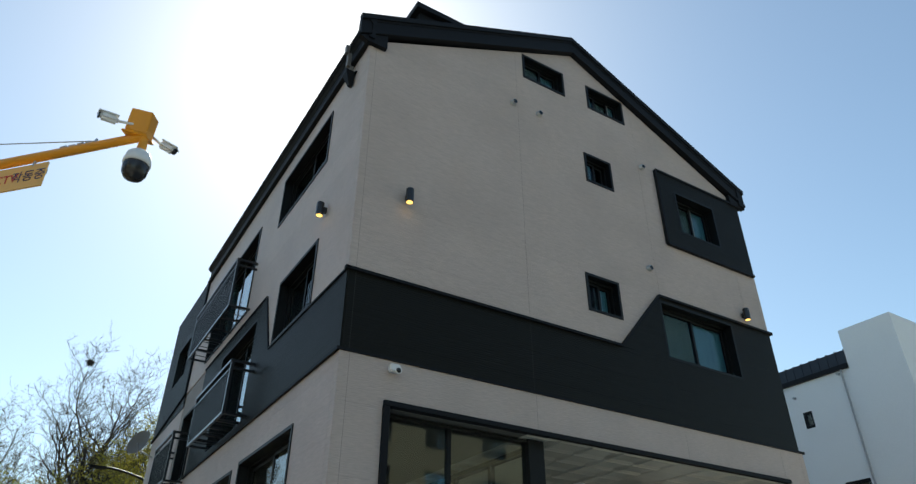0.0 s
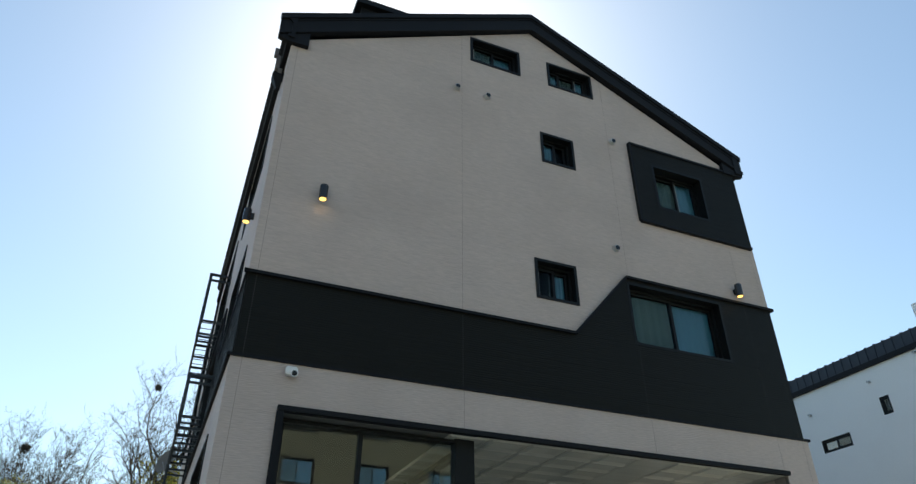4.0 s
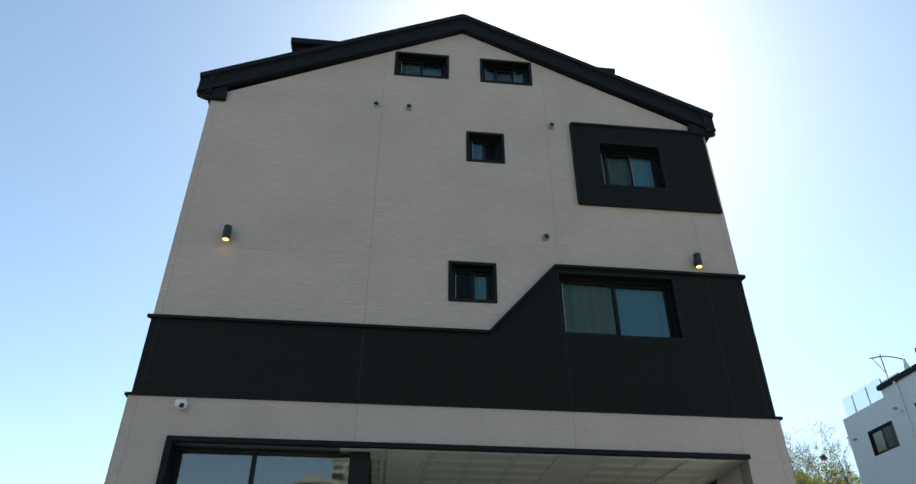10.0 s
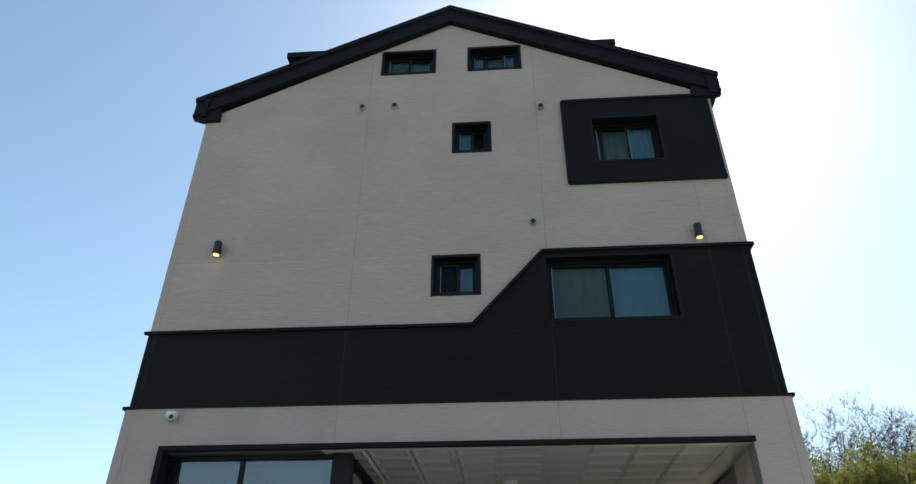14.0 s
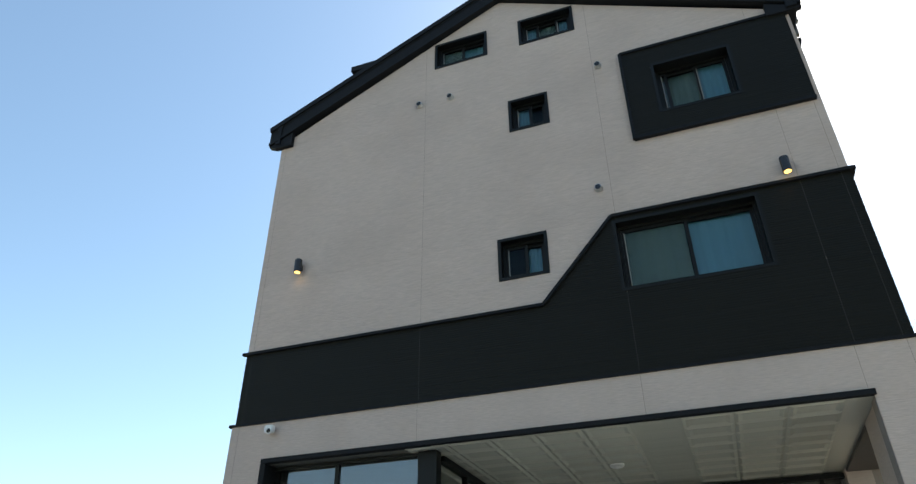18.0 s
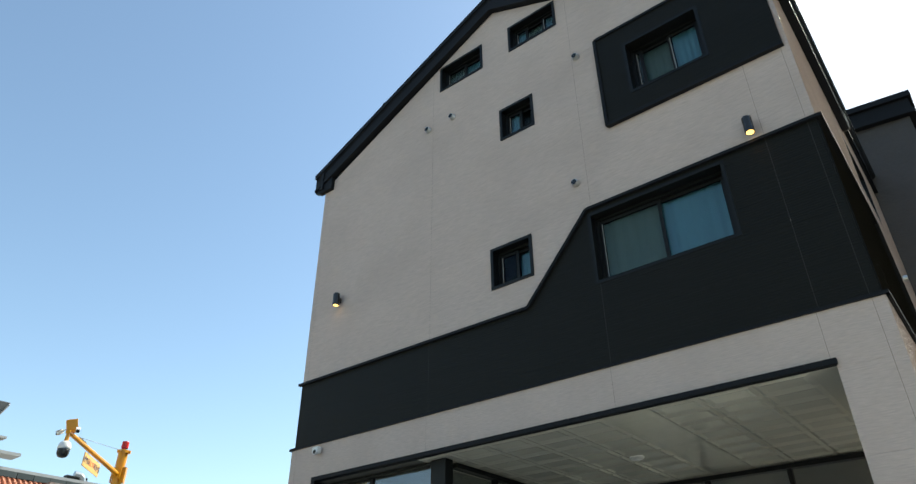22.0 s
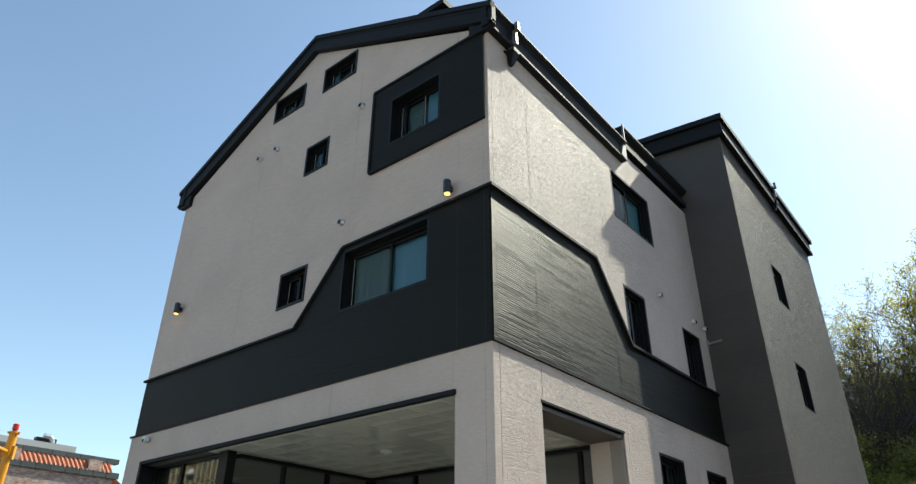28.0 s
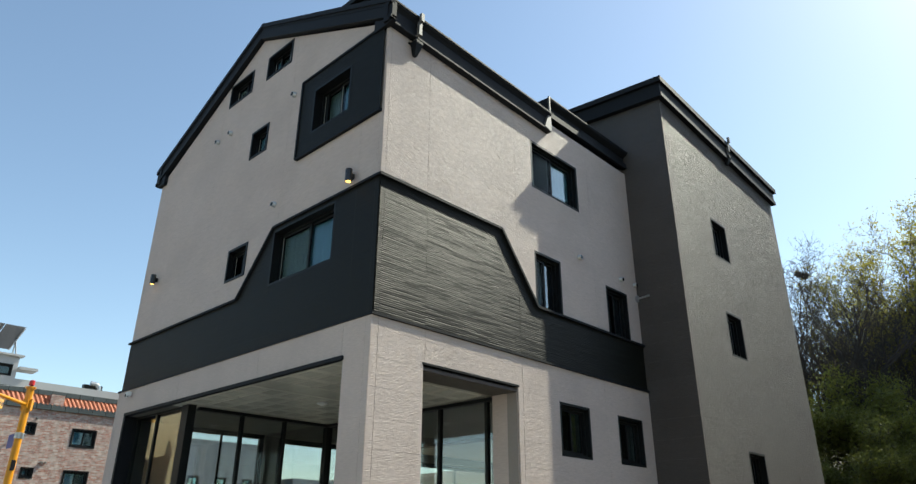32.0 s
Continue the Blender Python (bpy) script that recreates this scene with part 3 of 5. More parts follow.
def slope_z(x):
    return RZ - abs(x - RIDGE) * (RZ - EZ) / (RIDGE - EX0)


for s, x in (("l", EX0), ("r", EX1)):
    bm = bmesh.new()
    def at(u, z, d): return (u, d, z)
    xe = X1 + 0.08 if s == "r" else X0 - 0.08
    prism(bm, [(RIDGE, RZ - 0.14), (xe, slope_z(xe) - 0.14), (xe, slope_z(xe)), (RIDGE, RZ)], RY0 + 0.03, RY1, at)
    roof = obj("roof", bm, METAL, house, "charcoal standing-seam metal roof")
    n = 18
    for i in range(n):
        y = RY0 + 0.3 + i * 0.5
        bm = bmesh.new()
        prism(bm, [(RIDGE, RZ), (xe, slope_z(xe)), (xe, slope_z(xe) + 0.03), (RIDGE, RZ + 0.03)], y, y + 0.02, at)
        obj("roof_seam", bm, METAL, roof)
    # barge board with an upper lip and a lower step
    sgn = -1 if s == "l" else 1
    bm = bmesh.new()
    prism(bm, [(RIDGE, RZ - 0.09), (x, EZ - 0.09), (x + sgn * 0.02, EZ + 0.02), (RIDGE, RZ + 0.02)], RY0, RY0 + 0.10, at)
    obj("barge_cap", bm, METAL, roof)
    bm = bmesh.new()
    prism(bm, [(RIDGE, RZ - 0.44), (x, EZ - 0.44), (x, EZ - 0.37), (RIDGE, RZ - 0.37)], RY0 + 0.02, Y0 + 0.01, at)
    obj("barge_foot", bm, METAL, roof)
    bm = bmesh.new()
    prism(bm, [(RIDGE, RZ - 0.43), (x, EZ - 0.43), (x, EZ - 0.03), (RIDGE, RZ - 0.03)], RY0 + 0.04, Y0 + 0.01, at)
    c0, c1 = sorted((x, x - sgn * 0.52))
    low = EZ - (0.53 if s == "l" else 0.52)
    prism(bm, [(c0 + (0.16 if s == "l" else 0), low), (c1 - (0.10 if s == "r" else 0), low), (c1, slope_z(c1) - 0.46), (c0, slope_z(c0) - 0.46)], RY0 + 0.05, Y0 + 0.008, at)
    obj("barge_board", bm, METAL, roof, "charcoal metal barge board along the gable")


def gutter(owner, at, u0, u1, z, out=0.17, tall=0.5, fall=0.0, foot=0.09):
    """A boxed eave: soffit, fascia, a foot ledge and an angular gutter lip, in cross-section."""
    bm = bmesh.new()
    prof = [(-0.02, -tall), (foot - 0.01, -tall), (foot, -tall + 0.012), (foot, -tall + 0.05), (foot - 0.045, -tall + 0.062), (foot - 0.05, -0.16), (out - 0.03, -0.105), (out + 0.005, -0.085),
            (out + 0.01, -0.062), (out + 0.03, -0.055), (out + 0.03, -0.018), (out + 0.015, 0.0), (-0.02, 0.0)]
    a, b = [bm.verts.new(at(u0, z + h, d)) for d, h in prof], [bm.verts.new(at(u1, z + h - fall, d)) for d, h in prof]
    bm.faces.new(a)
    bm.faces.new(b)
    for i in range(len(prof)):
        j = (i + 1) % len(prof)
        bm.faces.new((a[i], a[j], b[j], b[i]))
    return obj("gutter", bm, METAL, owner, "charcoal boxed metal gutter under the eave")


def downspout(owner, at, u, z, outs=(0.20, 0.145, 0.05)):
    """A short square downspout in three stepped lengths that ends in a tapered hopper."""
    bm = bmesh.new()
    for o, hi, lo in zip(outs, (0.03, -0.14, -0.44), (-0.16, -0.46, -0.62)):
        slab(bm, u - 0.038, u + 0.038, z + lo, z + hi, o, o + 0.07, at)
    d = obj("downspout", bm, SPOUT, owner, "grey square downspout stepped round the gutter")
    bm = bmesh.new()
    o = outs[2]
    rings = [[bm.verts.new(at(u + a, z + h, o + b)) for a, b in ((-w, -0.02), (w, -0.02), (w, t), (-w, t))] for h, w, t in ((-0.60, 0.085, 0.15), (-0.66, 0.085, 0.15), (-0.90, 0.035, 0.05))]
    for r, s in zip(rings, rings[1:]):
        for i in range(4):
            bm.faces.new((r[i], r[(i + 1) % 4], s[(i + 1) % 4], s[i]))
    bm.faces.new(rings[0])
    bm.faces.new(rings[2])
    obj("hopper", bm, METAL, d, "charcoal tapered hopper")
    bm = bmesh.new()
    slab(bm, u - 0.14, u + 0.10, z - 0.64, z - 0.62, 0.0, o, at)
    obj("strap", bm, METAL, d)


gutter(right, RT, RY0 + 0.014, 12.45, 11.45, 0.17, 0.52, 0.13, 0.14)
gutter(right, RT, 12.47, TY0 - 0.01, 11.80, 0.13, 0.50, 0.0, 0.05)
bm = bmesh.new()
prism(bm, [(12.58, 11.34), (12.58, 11.78), (11.72, 11.84), (11.72, 11.60)], 12.445, 12.465, lambda u, z, d: (u, d, z))
prism(bm, [(12.44, 11.32), (12.44, 11.78), (11.72, 11.83), (11.72, 11.60)], 12.47, TY0 - 0.02, lambda u, z, d: (u, d, z))
obj("upper_eave", bm, METAL, right, "charcoal sheet front of the raised rear eave")
downspout(right, RT, 8.13, 11.43)
gutter(left, LT, RY0 + 0.014, 18.0, 11.45, 0.12, 0.50)
downspout(left, LT, 8.15, 11.32, (0.15, 0.10, 0.04))
# end cap of the lower gutter, a flat grey sheet with a cut-off top corner
bm = bmesh.new()
prism(bm, [(12.22, 10.86), (12.47, 10.80), (12.47, 11.40), (12.40, 11.30)], 0.0, 0.15, RT)
obj("gutter_end", bm, SPOUT, right, "grey folded sheet closing the gutter")
bm = bmesh.new()
slab(bm, 12.38, 12.42, 11.25, 11.76, 0.15, 0.185, RT)
obj("gutter_strap", bm, SPOUT, right, "grey upright strap at the gutter step")


def roof_box(x0, x1, y0, y1, z):
    bm = bmesh.new()
    box(bm, (x0 + 0.12, y0 + 0.12, 10.9), (x1 - 0.12, y1, z - 0.12))
    d = obj("dormer", bm, METAL, house, "charcoal metal dormer with a flat roof")
    bm = bmesh.new()
    box(bm, (x0, y0, z - 0.14), (x1, y1, z))
    obj("dormer_roof", bm, METAL, d)


roof_box(4.06, 6.6, 8.0, 11.8, 13.30)
roof_box(8.7, 11.05, 7.95, 12.2, 13.12)

# stair tower
DROP = 0.42                                       # fall of the tower roof towards the back
tower_holes = [(18.27, 19.25, 9.07, 10.24), (18.36, 19.33, 6.33, 7.53), (18.41, 19.42, 2.8, 3.96)]
LEAN = 0.09                                       # rise of the tower roof for each metre towards the house
TSLOPE = [line((TY1, TZ + 0.1 - DROP), (TY0, TZ + 0.1))]
tower = wall("tower_wall", TR, (TY0 + 0.03, TY1, 0, TZ + 0.3), tower_holes, TSLOPE, -0.25, -0.016, SEAM_DARK, house, "brown-grey siding wall of the stair tower")
siding(tower, TR, [TY0, 16.13, 18.88, 21.68, TY1], 1.5, TZ + 0.2, tower_holes, TSLOPE, 0, BROWN, 0.5, (0.025, 0.08), "brown", 0.7, 0.85)
siding(tower, TR, [TY0, 16.13, 18.88, 21.68, TY1], 0, 1.5, tower_holes, TSLOPE, 0, BROWN)
FSLOPE = [line((TX, TZ + 0.1), (9.0, TZ + 0.1 + LEAN * (TX - 9.0)))]
tf = wall("tower_front", TF, (9.0, TX - 0.03, 0, TZ + 0.7), [], FSLOPE, -0.25, -0.016, SEAM_DARK, house, "brown-grey siding wall of the stair tower")
siding(tf, TF, [9.0, 11.0, TX], 0, TZ + 0.7, [], FSLOPE, 0, BROWN)
bm = bmesh.new()
box(bm, (9.0, TY1 - 0.2, 0), (TX - 0.05, TY1, TZ - 0.25))
box(bm, (9.0, TY0 + 0.3, 0), (9.2, TY1 - 0.25, TZ - 0.25))
obj("tower_back", bm, SEAM_DARK, house)
for h in tower_holes:
    window(tower, TR, *h, deep=0.17, split=0.62, lip=0.004)
for o, z0, z1, name in ((0.20, 0.464, 0.62, "cornice_cap"), (0.12, 0.144, 0.46, "cornice_fascia"), (0.15, 0.02, 0.14, "cornice_foot")):
    bm = bmesh.new()
    cube = [[bm.verts.new((x, y, TZ + z - DROP * (y - TY0) / (TY1 - TY0) + LEAN * (TX - x))) for x, y in ((8.9, TY0 - o), (TX + o, TY0 - o), (TX + o, TY1 + o), (8.9, TY1 + o))] for z in (z0, z1)]
    bm.faces.new(cube[0])
    bm.faces.new(cube[1])
    for i in range(4):
        bm.faces.new((cube[0][i], cube[0][(i + 1) % 4], cube[1][(i + 1) % 4], cube[1][i]))
    obj(name, bm, METAL, house, "charcoal stepped metal cornice on the tower")
downspout(tower, TR, 20.1, TZ + 0.52, (0.20, 0.14, 0.05))

# left balconies
for y0, y1, z0, z1 in ((12.8, 16.2, 7.97, 9.10), (11.6, 14.1, 5.40, 6.40), (16.0, 17.9, 5.1, 6.2)):
    bm = bmesh.new()
    for u in np.arange(y0, y1 + 0.01, (y1 - y0) / 5):
        slab(bm, u - 0.02, u + 0.02, z0, z0 + 0.04, 0, 0.42, LT)
    slab(bm, y0, y1, z0, z0 + 0.05, 0.40, 0.44, LT)
    slab(bm, y0, y1, z1 - 0.05, z1, 0.39, 0.45, LT)
    slab(bm, y0, y1, z1 - 0.19, z1 - 0.16, 0.40, 0.44, LT)
    for u in (y0, y1):
        slab(bm, u - 0.02, u + 0.02, z1 - 0.05, z1, 0, 0.42, LT)
        slab(bm, u - 0.02, u + 0.02, z1 - 0.18, z1 - 0.14, 0, 0.42, LT)
        slab(bm, u - 0.025, u + 0.025, z0, z1, 0.39, 0.44, LT)
    b = obj("balcony", bm, RAIL, left, "black steel balcony rail")
    for u in np.arange(y0 + 0.11, y1 - 0.05, 0.11):
        bm = bmesh.new()
        slab(bm, u - 0.008, u + 0.008, z0 + 0.05, z1 - 0.16, 0.41, 0.43, LT)
        obj("baluster", bm, RAIL, b)
    for u in np.arange(y0 + 0.1, y1 - 0.05, 0.30):
        bm = bmesh.new()
        slab(bm, u - 0.006, u + 0.006, z0 + 0.015, z0 + 0.03, 0.0, 0.40, LT)
        obj("floor_bar", bm, RAIL, b)

# ---- shop front under the house ----
SX, SY, CZ = 6.28, 11.30, 4.56
bm = bmesh.new()
T = 0.628
for i in range(9):
    for j in range(9):
        x0, y0 = 6.53 - T + i * T, Y0 - 0.02 + j * 0.45
        x1, y1 = min(x0 + T, 11.84), min(y0 + 0.45, SY + 0.3)
        if y1 <= y0 + 0.05 or x1 <= x0 + 0.05:
            continue
        g, e, dp = 0.004, 0.05, 0.015
        a = [bm.verts.new((x, y, CZ)) for x, y in ((x0 + g, y0 + g), (x1 - g, y0 + g), (x1 - g, y1 - g), (x0 + g, y1 - g))]
        flat = i in (5,)
        b = [bm.verts.new((x, y, CZ - (0 if flat else dp))) for x, y in ((x0 + e, y0 + e), (x1 - e, y0 + e), (x1 - e, y1 - e), (x0 + e, y1 - e))]
        e2 = 0.10
        c = [bm.verts.new((x, y, CZ - (0.002 if flat else 0.004))) for x, y in ((x0 + e2, y0 + e2), (x1 - e2, y0 + e2), (x1 - e2, y1 - e2), (x0 + e2, y1 - e2))]
        for r, s in ((a, b), (b, c)):
            for k in range(4):
                bm.faces.new((r[k], r[(k + 1) % 4], s[(k + 1) % 4], s[k]))
        bm.faces.new(c)
box(bm, (6.3, Y0 - 0.01, CZ + 0.004), (12.1, SY + 0.02, CZ + 0.03))
tagged(obj("ceiling", bm, CEILING), "glossy cream embossed ceiling boards over the entrance", "ceiling", kind="structure")

# indoor ceiling takes the darkened grey instead of the cream boards
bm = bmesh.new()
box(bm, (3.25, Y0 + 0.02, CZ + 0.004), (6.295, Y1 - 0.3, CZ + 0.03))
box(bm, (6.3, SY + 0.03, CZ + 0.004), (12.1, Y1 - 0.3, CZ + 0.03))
obj("shop_ceiling", bm, LINING, house, "grey shop ceiling darkened to look unlit")
shop = thing("shop_front", (6.3, 9.5, 0.15), "shop front of tall glass panes in black frames", "shop front")


def frame_bar(name, lo, hi):
    bm = bmesh.new()
    box(bm, lo, hi)
    return obj(name, bm, FRAME, shop)


def pane_at(lo, hi):
    bm = bmesh.new()
    box(bm, lo, hi)
    ob = obj("pane", bm, SHOP, shop)
    ob.visible_shadow = False


shop.matrix_world = Matrix.Identity(4)
frame_bar("frame_head", (3.66, 7.66, 4.505), (SX, 7.80, 4.54))
frame_bar("frame_head", (SX - 0.07, 7.9, 4.46), (SX + 0.07, SY, 4.53))
frame_bar("frame_head", (SX, SY - 0.07, 4.46), (11.9, SY + 0.07, 4.53))
frame_bar("corner_post", (6.05, 7.64, 0.15), (6.33, 7.82, 4.56))
frame_bar("corner_post", (SX - 0.08, SY - 0.08, 0.15), (SX + 0.08, SY + 0.08, 4.53))
for x in (3.70, 4.73):
    frame_bar("mullion", (x - 0.03, 7.695, 0.15), (x + 0.03, 7.765, 4.505))
for y in (8.95, 10.05):
    frame_bar("mullion", (SX - 0.045, y - 0.035, 0.15), (SX + 0.045, y + 0.035, 4.46))
for x in (7.6, 8.9, 10.2, 11.5):
    frame_bar("mullion", (x - 0.035, SY - 0.045, 0.15), (x + 0.035, SY + 0.045, 4.46))
for x0, x1 in ((3.73, 4.70), (4.76, 6.05)):
    pane_at((x0, 7.725, 0.2), (x1, 7.735, 4.505))
for y0, y1 in ((7.82, 8.915), (8.985, 10.015), (10.085, SY - 0.08)):
    pane_at((SX - 0.005, y0, 0.2), (SX + 0.005, y1, 4.46))
for x0, x1 in ((SX + 0.08, 7.565), (7.635, 8.865), (8.935, 10.165), (10.235, 11.465), (11.535, 11.95)):
    pane_at((x0, SY - 0.005, 0.2), (x1, SY + 0.005, 4.46))
# corner pier beside the entrance and the pier past the side opening
for lo, hi in (((11.86, Y0 + 0.02, 0.15), (X1 - 0.005, 8.588, 4.56)), ((11.84, 11.062, 0.15), (X1 - 0.005, 11.75, 4.56))):
    bm = bmesh.new()
    box(bm, lo, hi)
    obj("pier", bm, LIGHT, house, "pale beige siding pier beside the entrance")
bm = bmesh.new()
box(bm, (11.86, 8.6, 4.50), (12.47, 11.05, 4.555))
obj("lintel_soffit", bm, BROWN, house, "brown-grey soffit over the side opening")
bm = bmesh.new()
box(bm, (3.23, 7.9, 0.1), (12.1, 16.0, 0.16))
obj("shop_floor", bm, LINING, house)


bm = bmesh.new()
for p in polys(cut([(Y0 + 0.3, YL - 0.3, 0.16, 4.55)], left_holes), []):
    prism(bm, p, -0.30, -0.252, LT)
obj("shop_lining", bm, LINING, house, "grey plastered shop wall darkened to look unlit")
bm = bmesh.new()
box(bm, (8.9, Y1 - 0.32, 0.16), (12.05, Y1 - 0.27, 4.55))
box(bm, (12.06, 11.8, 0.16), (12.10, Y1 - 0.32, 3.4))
obj("shop_lining", bm, LINING, house, "grey plastered shop wall darkened to look unlit")


# ---- small things on the walls ----
def wall_lamp(at, u, z, group="wall lamps"):
    m = Vector(at(u, z, 0.11))
    t = thing("wall_lamp", at(u, z, 0), "black cylinder wall lamp shining warm downwards", "wall lamp", group)
    bm = bmesh.new()
    o = m - Vector(at(u, z, 0))
    lathe(bm, [(0.055, -0.125), (0.062, -0.125), (0.064, -0.12), (0.064, 0.115), (0.056, 0.125), (0.02, 0.125)], Matrix.Translation(o), 20)
    obj("housing", bm, BLACKPLASTIC, t, smooth=False)
    bm = bmesh.new()
    lathe(bm, [(0.052, -0.128), (0.052, -0.122)], Matrix.Translation(o), 16)
    obj("lens", bm, BULB, t, "warm glowing lens")
    bm = bmesh.new()
    slab(bm, u - 0.03, u + 0.03, z - 0.05, z + 0.05, 0.0, 0.06, at)
    for v in bm.verts:
        v.co -= Vector(at(u, z, 0))
    obj("bracket", bm, BLACKPLASTIC, t)
    lamp = new("bulb", bpy.data.lights.new("bulb", "SPOT"))
    lamp.data.energy, lamp.data.color, lamp.data.spot_size, lamp.data.shadow_soft_size = 0.2, (1, 0.6, 0.28), radians(110), 0.04
    lamp.matrix_world = look(m - Vector((0, 0, 0.14)), m - Vector((0, 0, 2)))
    return t


wall_lamp(FR, 3.79, 7.93)
wall_lamp(FR, 11.70, 7.93)
wall_lamp(LT, 8.75, 8.12)


def vent(at, u, z):
    t = thing("vent_cap", at(u, z, 0), "small steel vent cap on the wall", "vent cap", "vent caps")
    bm = bmesh.new()
    n = (Vector(at(u, z, 1)) - Vector(at(u, z, 0))).normalized()
    turn = n.to_track_quat("Z", "Y").to_matrix().to_4x4()
    lathe(bm, [(0.066, 0.0), (0.066, 0.012), (0.056, 0.02), (0.056, 0.07), (0.05, 0.08), (0.02, 0.082)], turn, 18)
    obj("hood", bm, CHROME, t, smooth=True)
    bm = bmesh.new()
    o = n * 0.080
    lathe(bm, [(0.046, 0.0), (0.046, 0.006)], Matrix.Translation(o + Vector((0, 0, -0.010))) @ turn, 14)
    obj("mouth", bm, BLACKPLASTIC, t, "dark vent mouth")


for u, z in ((5.99, 11.05), (6.61, 11.05), (9.36, 10.85), (9.08, 8.27)):
    vent(FR, u, z)
for u, z in ((13.48, 7.94), (15.27, 7.88), (15.93, 7.9)):
    vent(RT, u, z)

cam1 = thing("security_camera", FR(3.68, 5.06, 0.075), "small white security camera on the front wall", "security camera")
bm = bmesh.new()
box(bm, (-0.075, -0.10, -0.05), (0.075, 0.0, 0.06))
bmesh.ops.bevel(bm, geom=bm.edges[:], offset=0.015, segments=2, affect="EDGES")
obj("housing", bm, WHITEPLASTIC, cam1)
bm = bmesh.new()
bmesh.ops.create_uvsphere(bm, u_segments=14, v_segments=8, radius=0.043, matrix=Matrix.Translation((0.03, -0.097, -0.036)))
obj("lens_ball", bm, BLACKPLASTIC, cam1, smooth=True)
bm = bmesh.new()
lathe(bm, [(0.054, 0), (0.054, 0.03), (0.046, 0.035)], Matrix.Translation((0.027, -0.085, -0.027)) @ pose(0, 0, 0, 90), 14)
obj("collar", bm, WHITEPLASTIC, cam1)

det = thing("smoke_detector", (8.56, 9.45, CZ), "round white detector on the entrance ceiling", "detector")
bm = bmesh.new()
lathe(bm, [(0.11, 0), (0.11, -0.025), (0.09, -0.045), (0.03, -0.05)], None, 24)
obj("base", bm, WHITEPLASTIC, det, smooth=True)
bm = bmesh.new()
lathe(bm, [(0.05, -0.045), (0.045, -0.062), (0.02, -0.064)], None, 16)
obj("dome", bm, WHITEPLASTIC, det)

# ---- camera pole beside the road ----
pole = thing("camera_pole", (-2.04, 6.81, 0), "yellow steel pole with a camera arm and red beacon", "pole")
PZ = 5.93
bm = bmesh.new()
tube(bm, (0, 0, 0), (0, 0, PZ), 0.105, 0.10, 20)
tube(bm, (0, 0, PZ - 0.06), (0, 0, PZ), 0.115, 0.115, 20)
obj("shaft", bm, YELLOW, pole)
bm = bmesh.new()
for a in range(3):
    bm = bmesh.new()
    box(bm, (0.10, -0.02, -0.03), (0.15, 0.02, 0.03), Matrix.Translation((0, 0, PZ - 0.04)) @ pose(0, 0, 0, 0, 0, 40 + 120 * a))
    obj("lug", bm, YELLOW, pole)
for s in (-1, 1):
    bm = bmesh.new()
    box(bm, (s * 0.10 - 0.012, -0.05, -0.16), (s * 0.14 + 0.012, 0.05, 0.16), Matrix.Translation((0, 0, PZ - 0.52)) @ pose(0, 0, 0, 0, 0, 45))
    obj("flange", bm, YELLOW, pole)
bm = bmesh.new()
lathe(bm, [(0.04, 0.0), (0.04, 0.04), (0.074, 0.045), (0.072, 0.17), (0.062, 0.188), (0.01, 0.192)], Matrix.Translation((0, 0, PZ)), 18)
obj("beacon", bm, RED, pole, "red beacon light")
clamp = Matrix.Translation((0, 0, 4.56 - 0.0))
bm = bmesh.new()
lathe(bm, [(0.108, -0.08), (0.118, -0.08), (0.118, 0.08), (0.108, 0.08)], clamp, 24)
band = obj("clamp_band", bm, STEEL, pole, "galvanised steel clamp band")
bm = bmesh.new()
box(bm, (-0.34, -0.03, -0.05), (-0.11, 0.03, 0.05), clamp)
obj("clamp_arm", bm, STEEL, band)
bm = bmesh.new()
for z in (-0.04, 0.04):
    tube(bm, (0.09, -0.14, 4.56 + z), (0.09, 0.14, 4.56 + z), 0.012, 0.012, 6)
obj("clamp_bolt", bm, STEEL, band)
bm = bmesh.new()
box(bm, (-0.95, -0.012, -0.28), (-0.34, 0.012, 0.10), clamp)
obj("blue_plate", bm, mat("blue_sign_paint", (0.03, 0.07, 0.30), 0.4, vary=0.05, bump=0.02), band, "small blue sign plate")
bm = bmesh.new()
box(bm, (0.09, -0.06, 3.62), (0.15, 0.05, 3.90))
bmesh.ops.bevel(bm, geom=bm.edges[:], offset=0.012, segments=2, affect="EDGES")
obj("call_box", bm, BLACKPLASTIC, pole, "small black box on the pole")
A0, A1 = Vector((0.06, -0.06, PZ - 0.51)), Vector((1.97, -1.99, PZ - 0.43))
ad = (A1 - A0).normalized()
bm = bmesh.new()
tube(bm, A0 - ad * 0.05, A1 + ad * 0.08, 0.05, 0.038, 16)
box(bm, (-0.1, -0.08, -0.1), (0.03, 0.08, 0.1), Matrix.Translation(A0) @ pose(0, 0, 0, 0, 0, -45))
obj("arm", bm, YELLOW, pole)
bm = bmesh.new()
tube(bm, Vector((0.02, -0.02, PZ - 0.02)), A1 - ad * 0.45 + Vector((0, 0, 0.06)), 0.005, 0.005, 6)
w0 = A1 - ad * 0.45 + Vector((0, 0, 0.06))
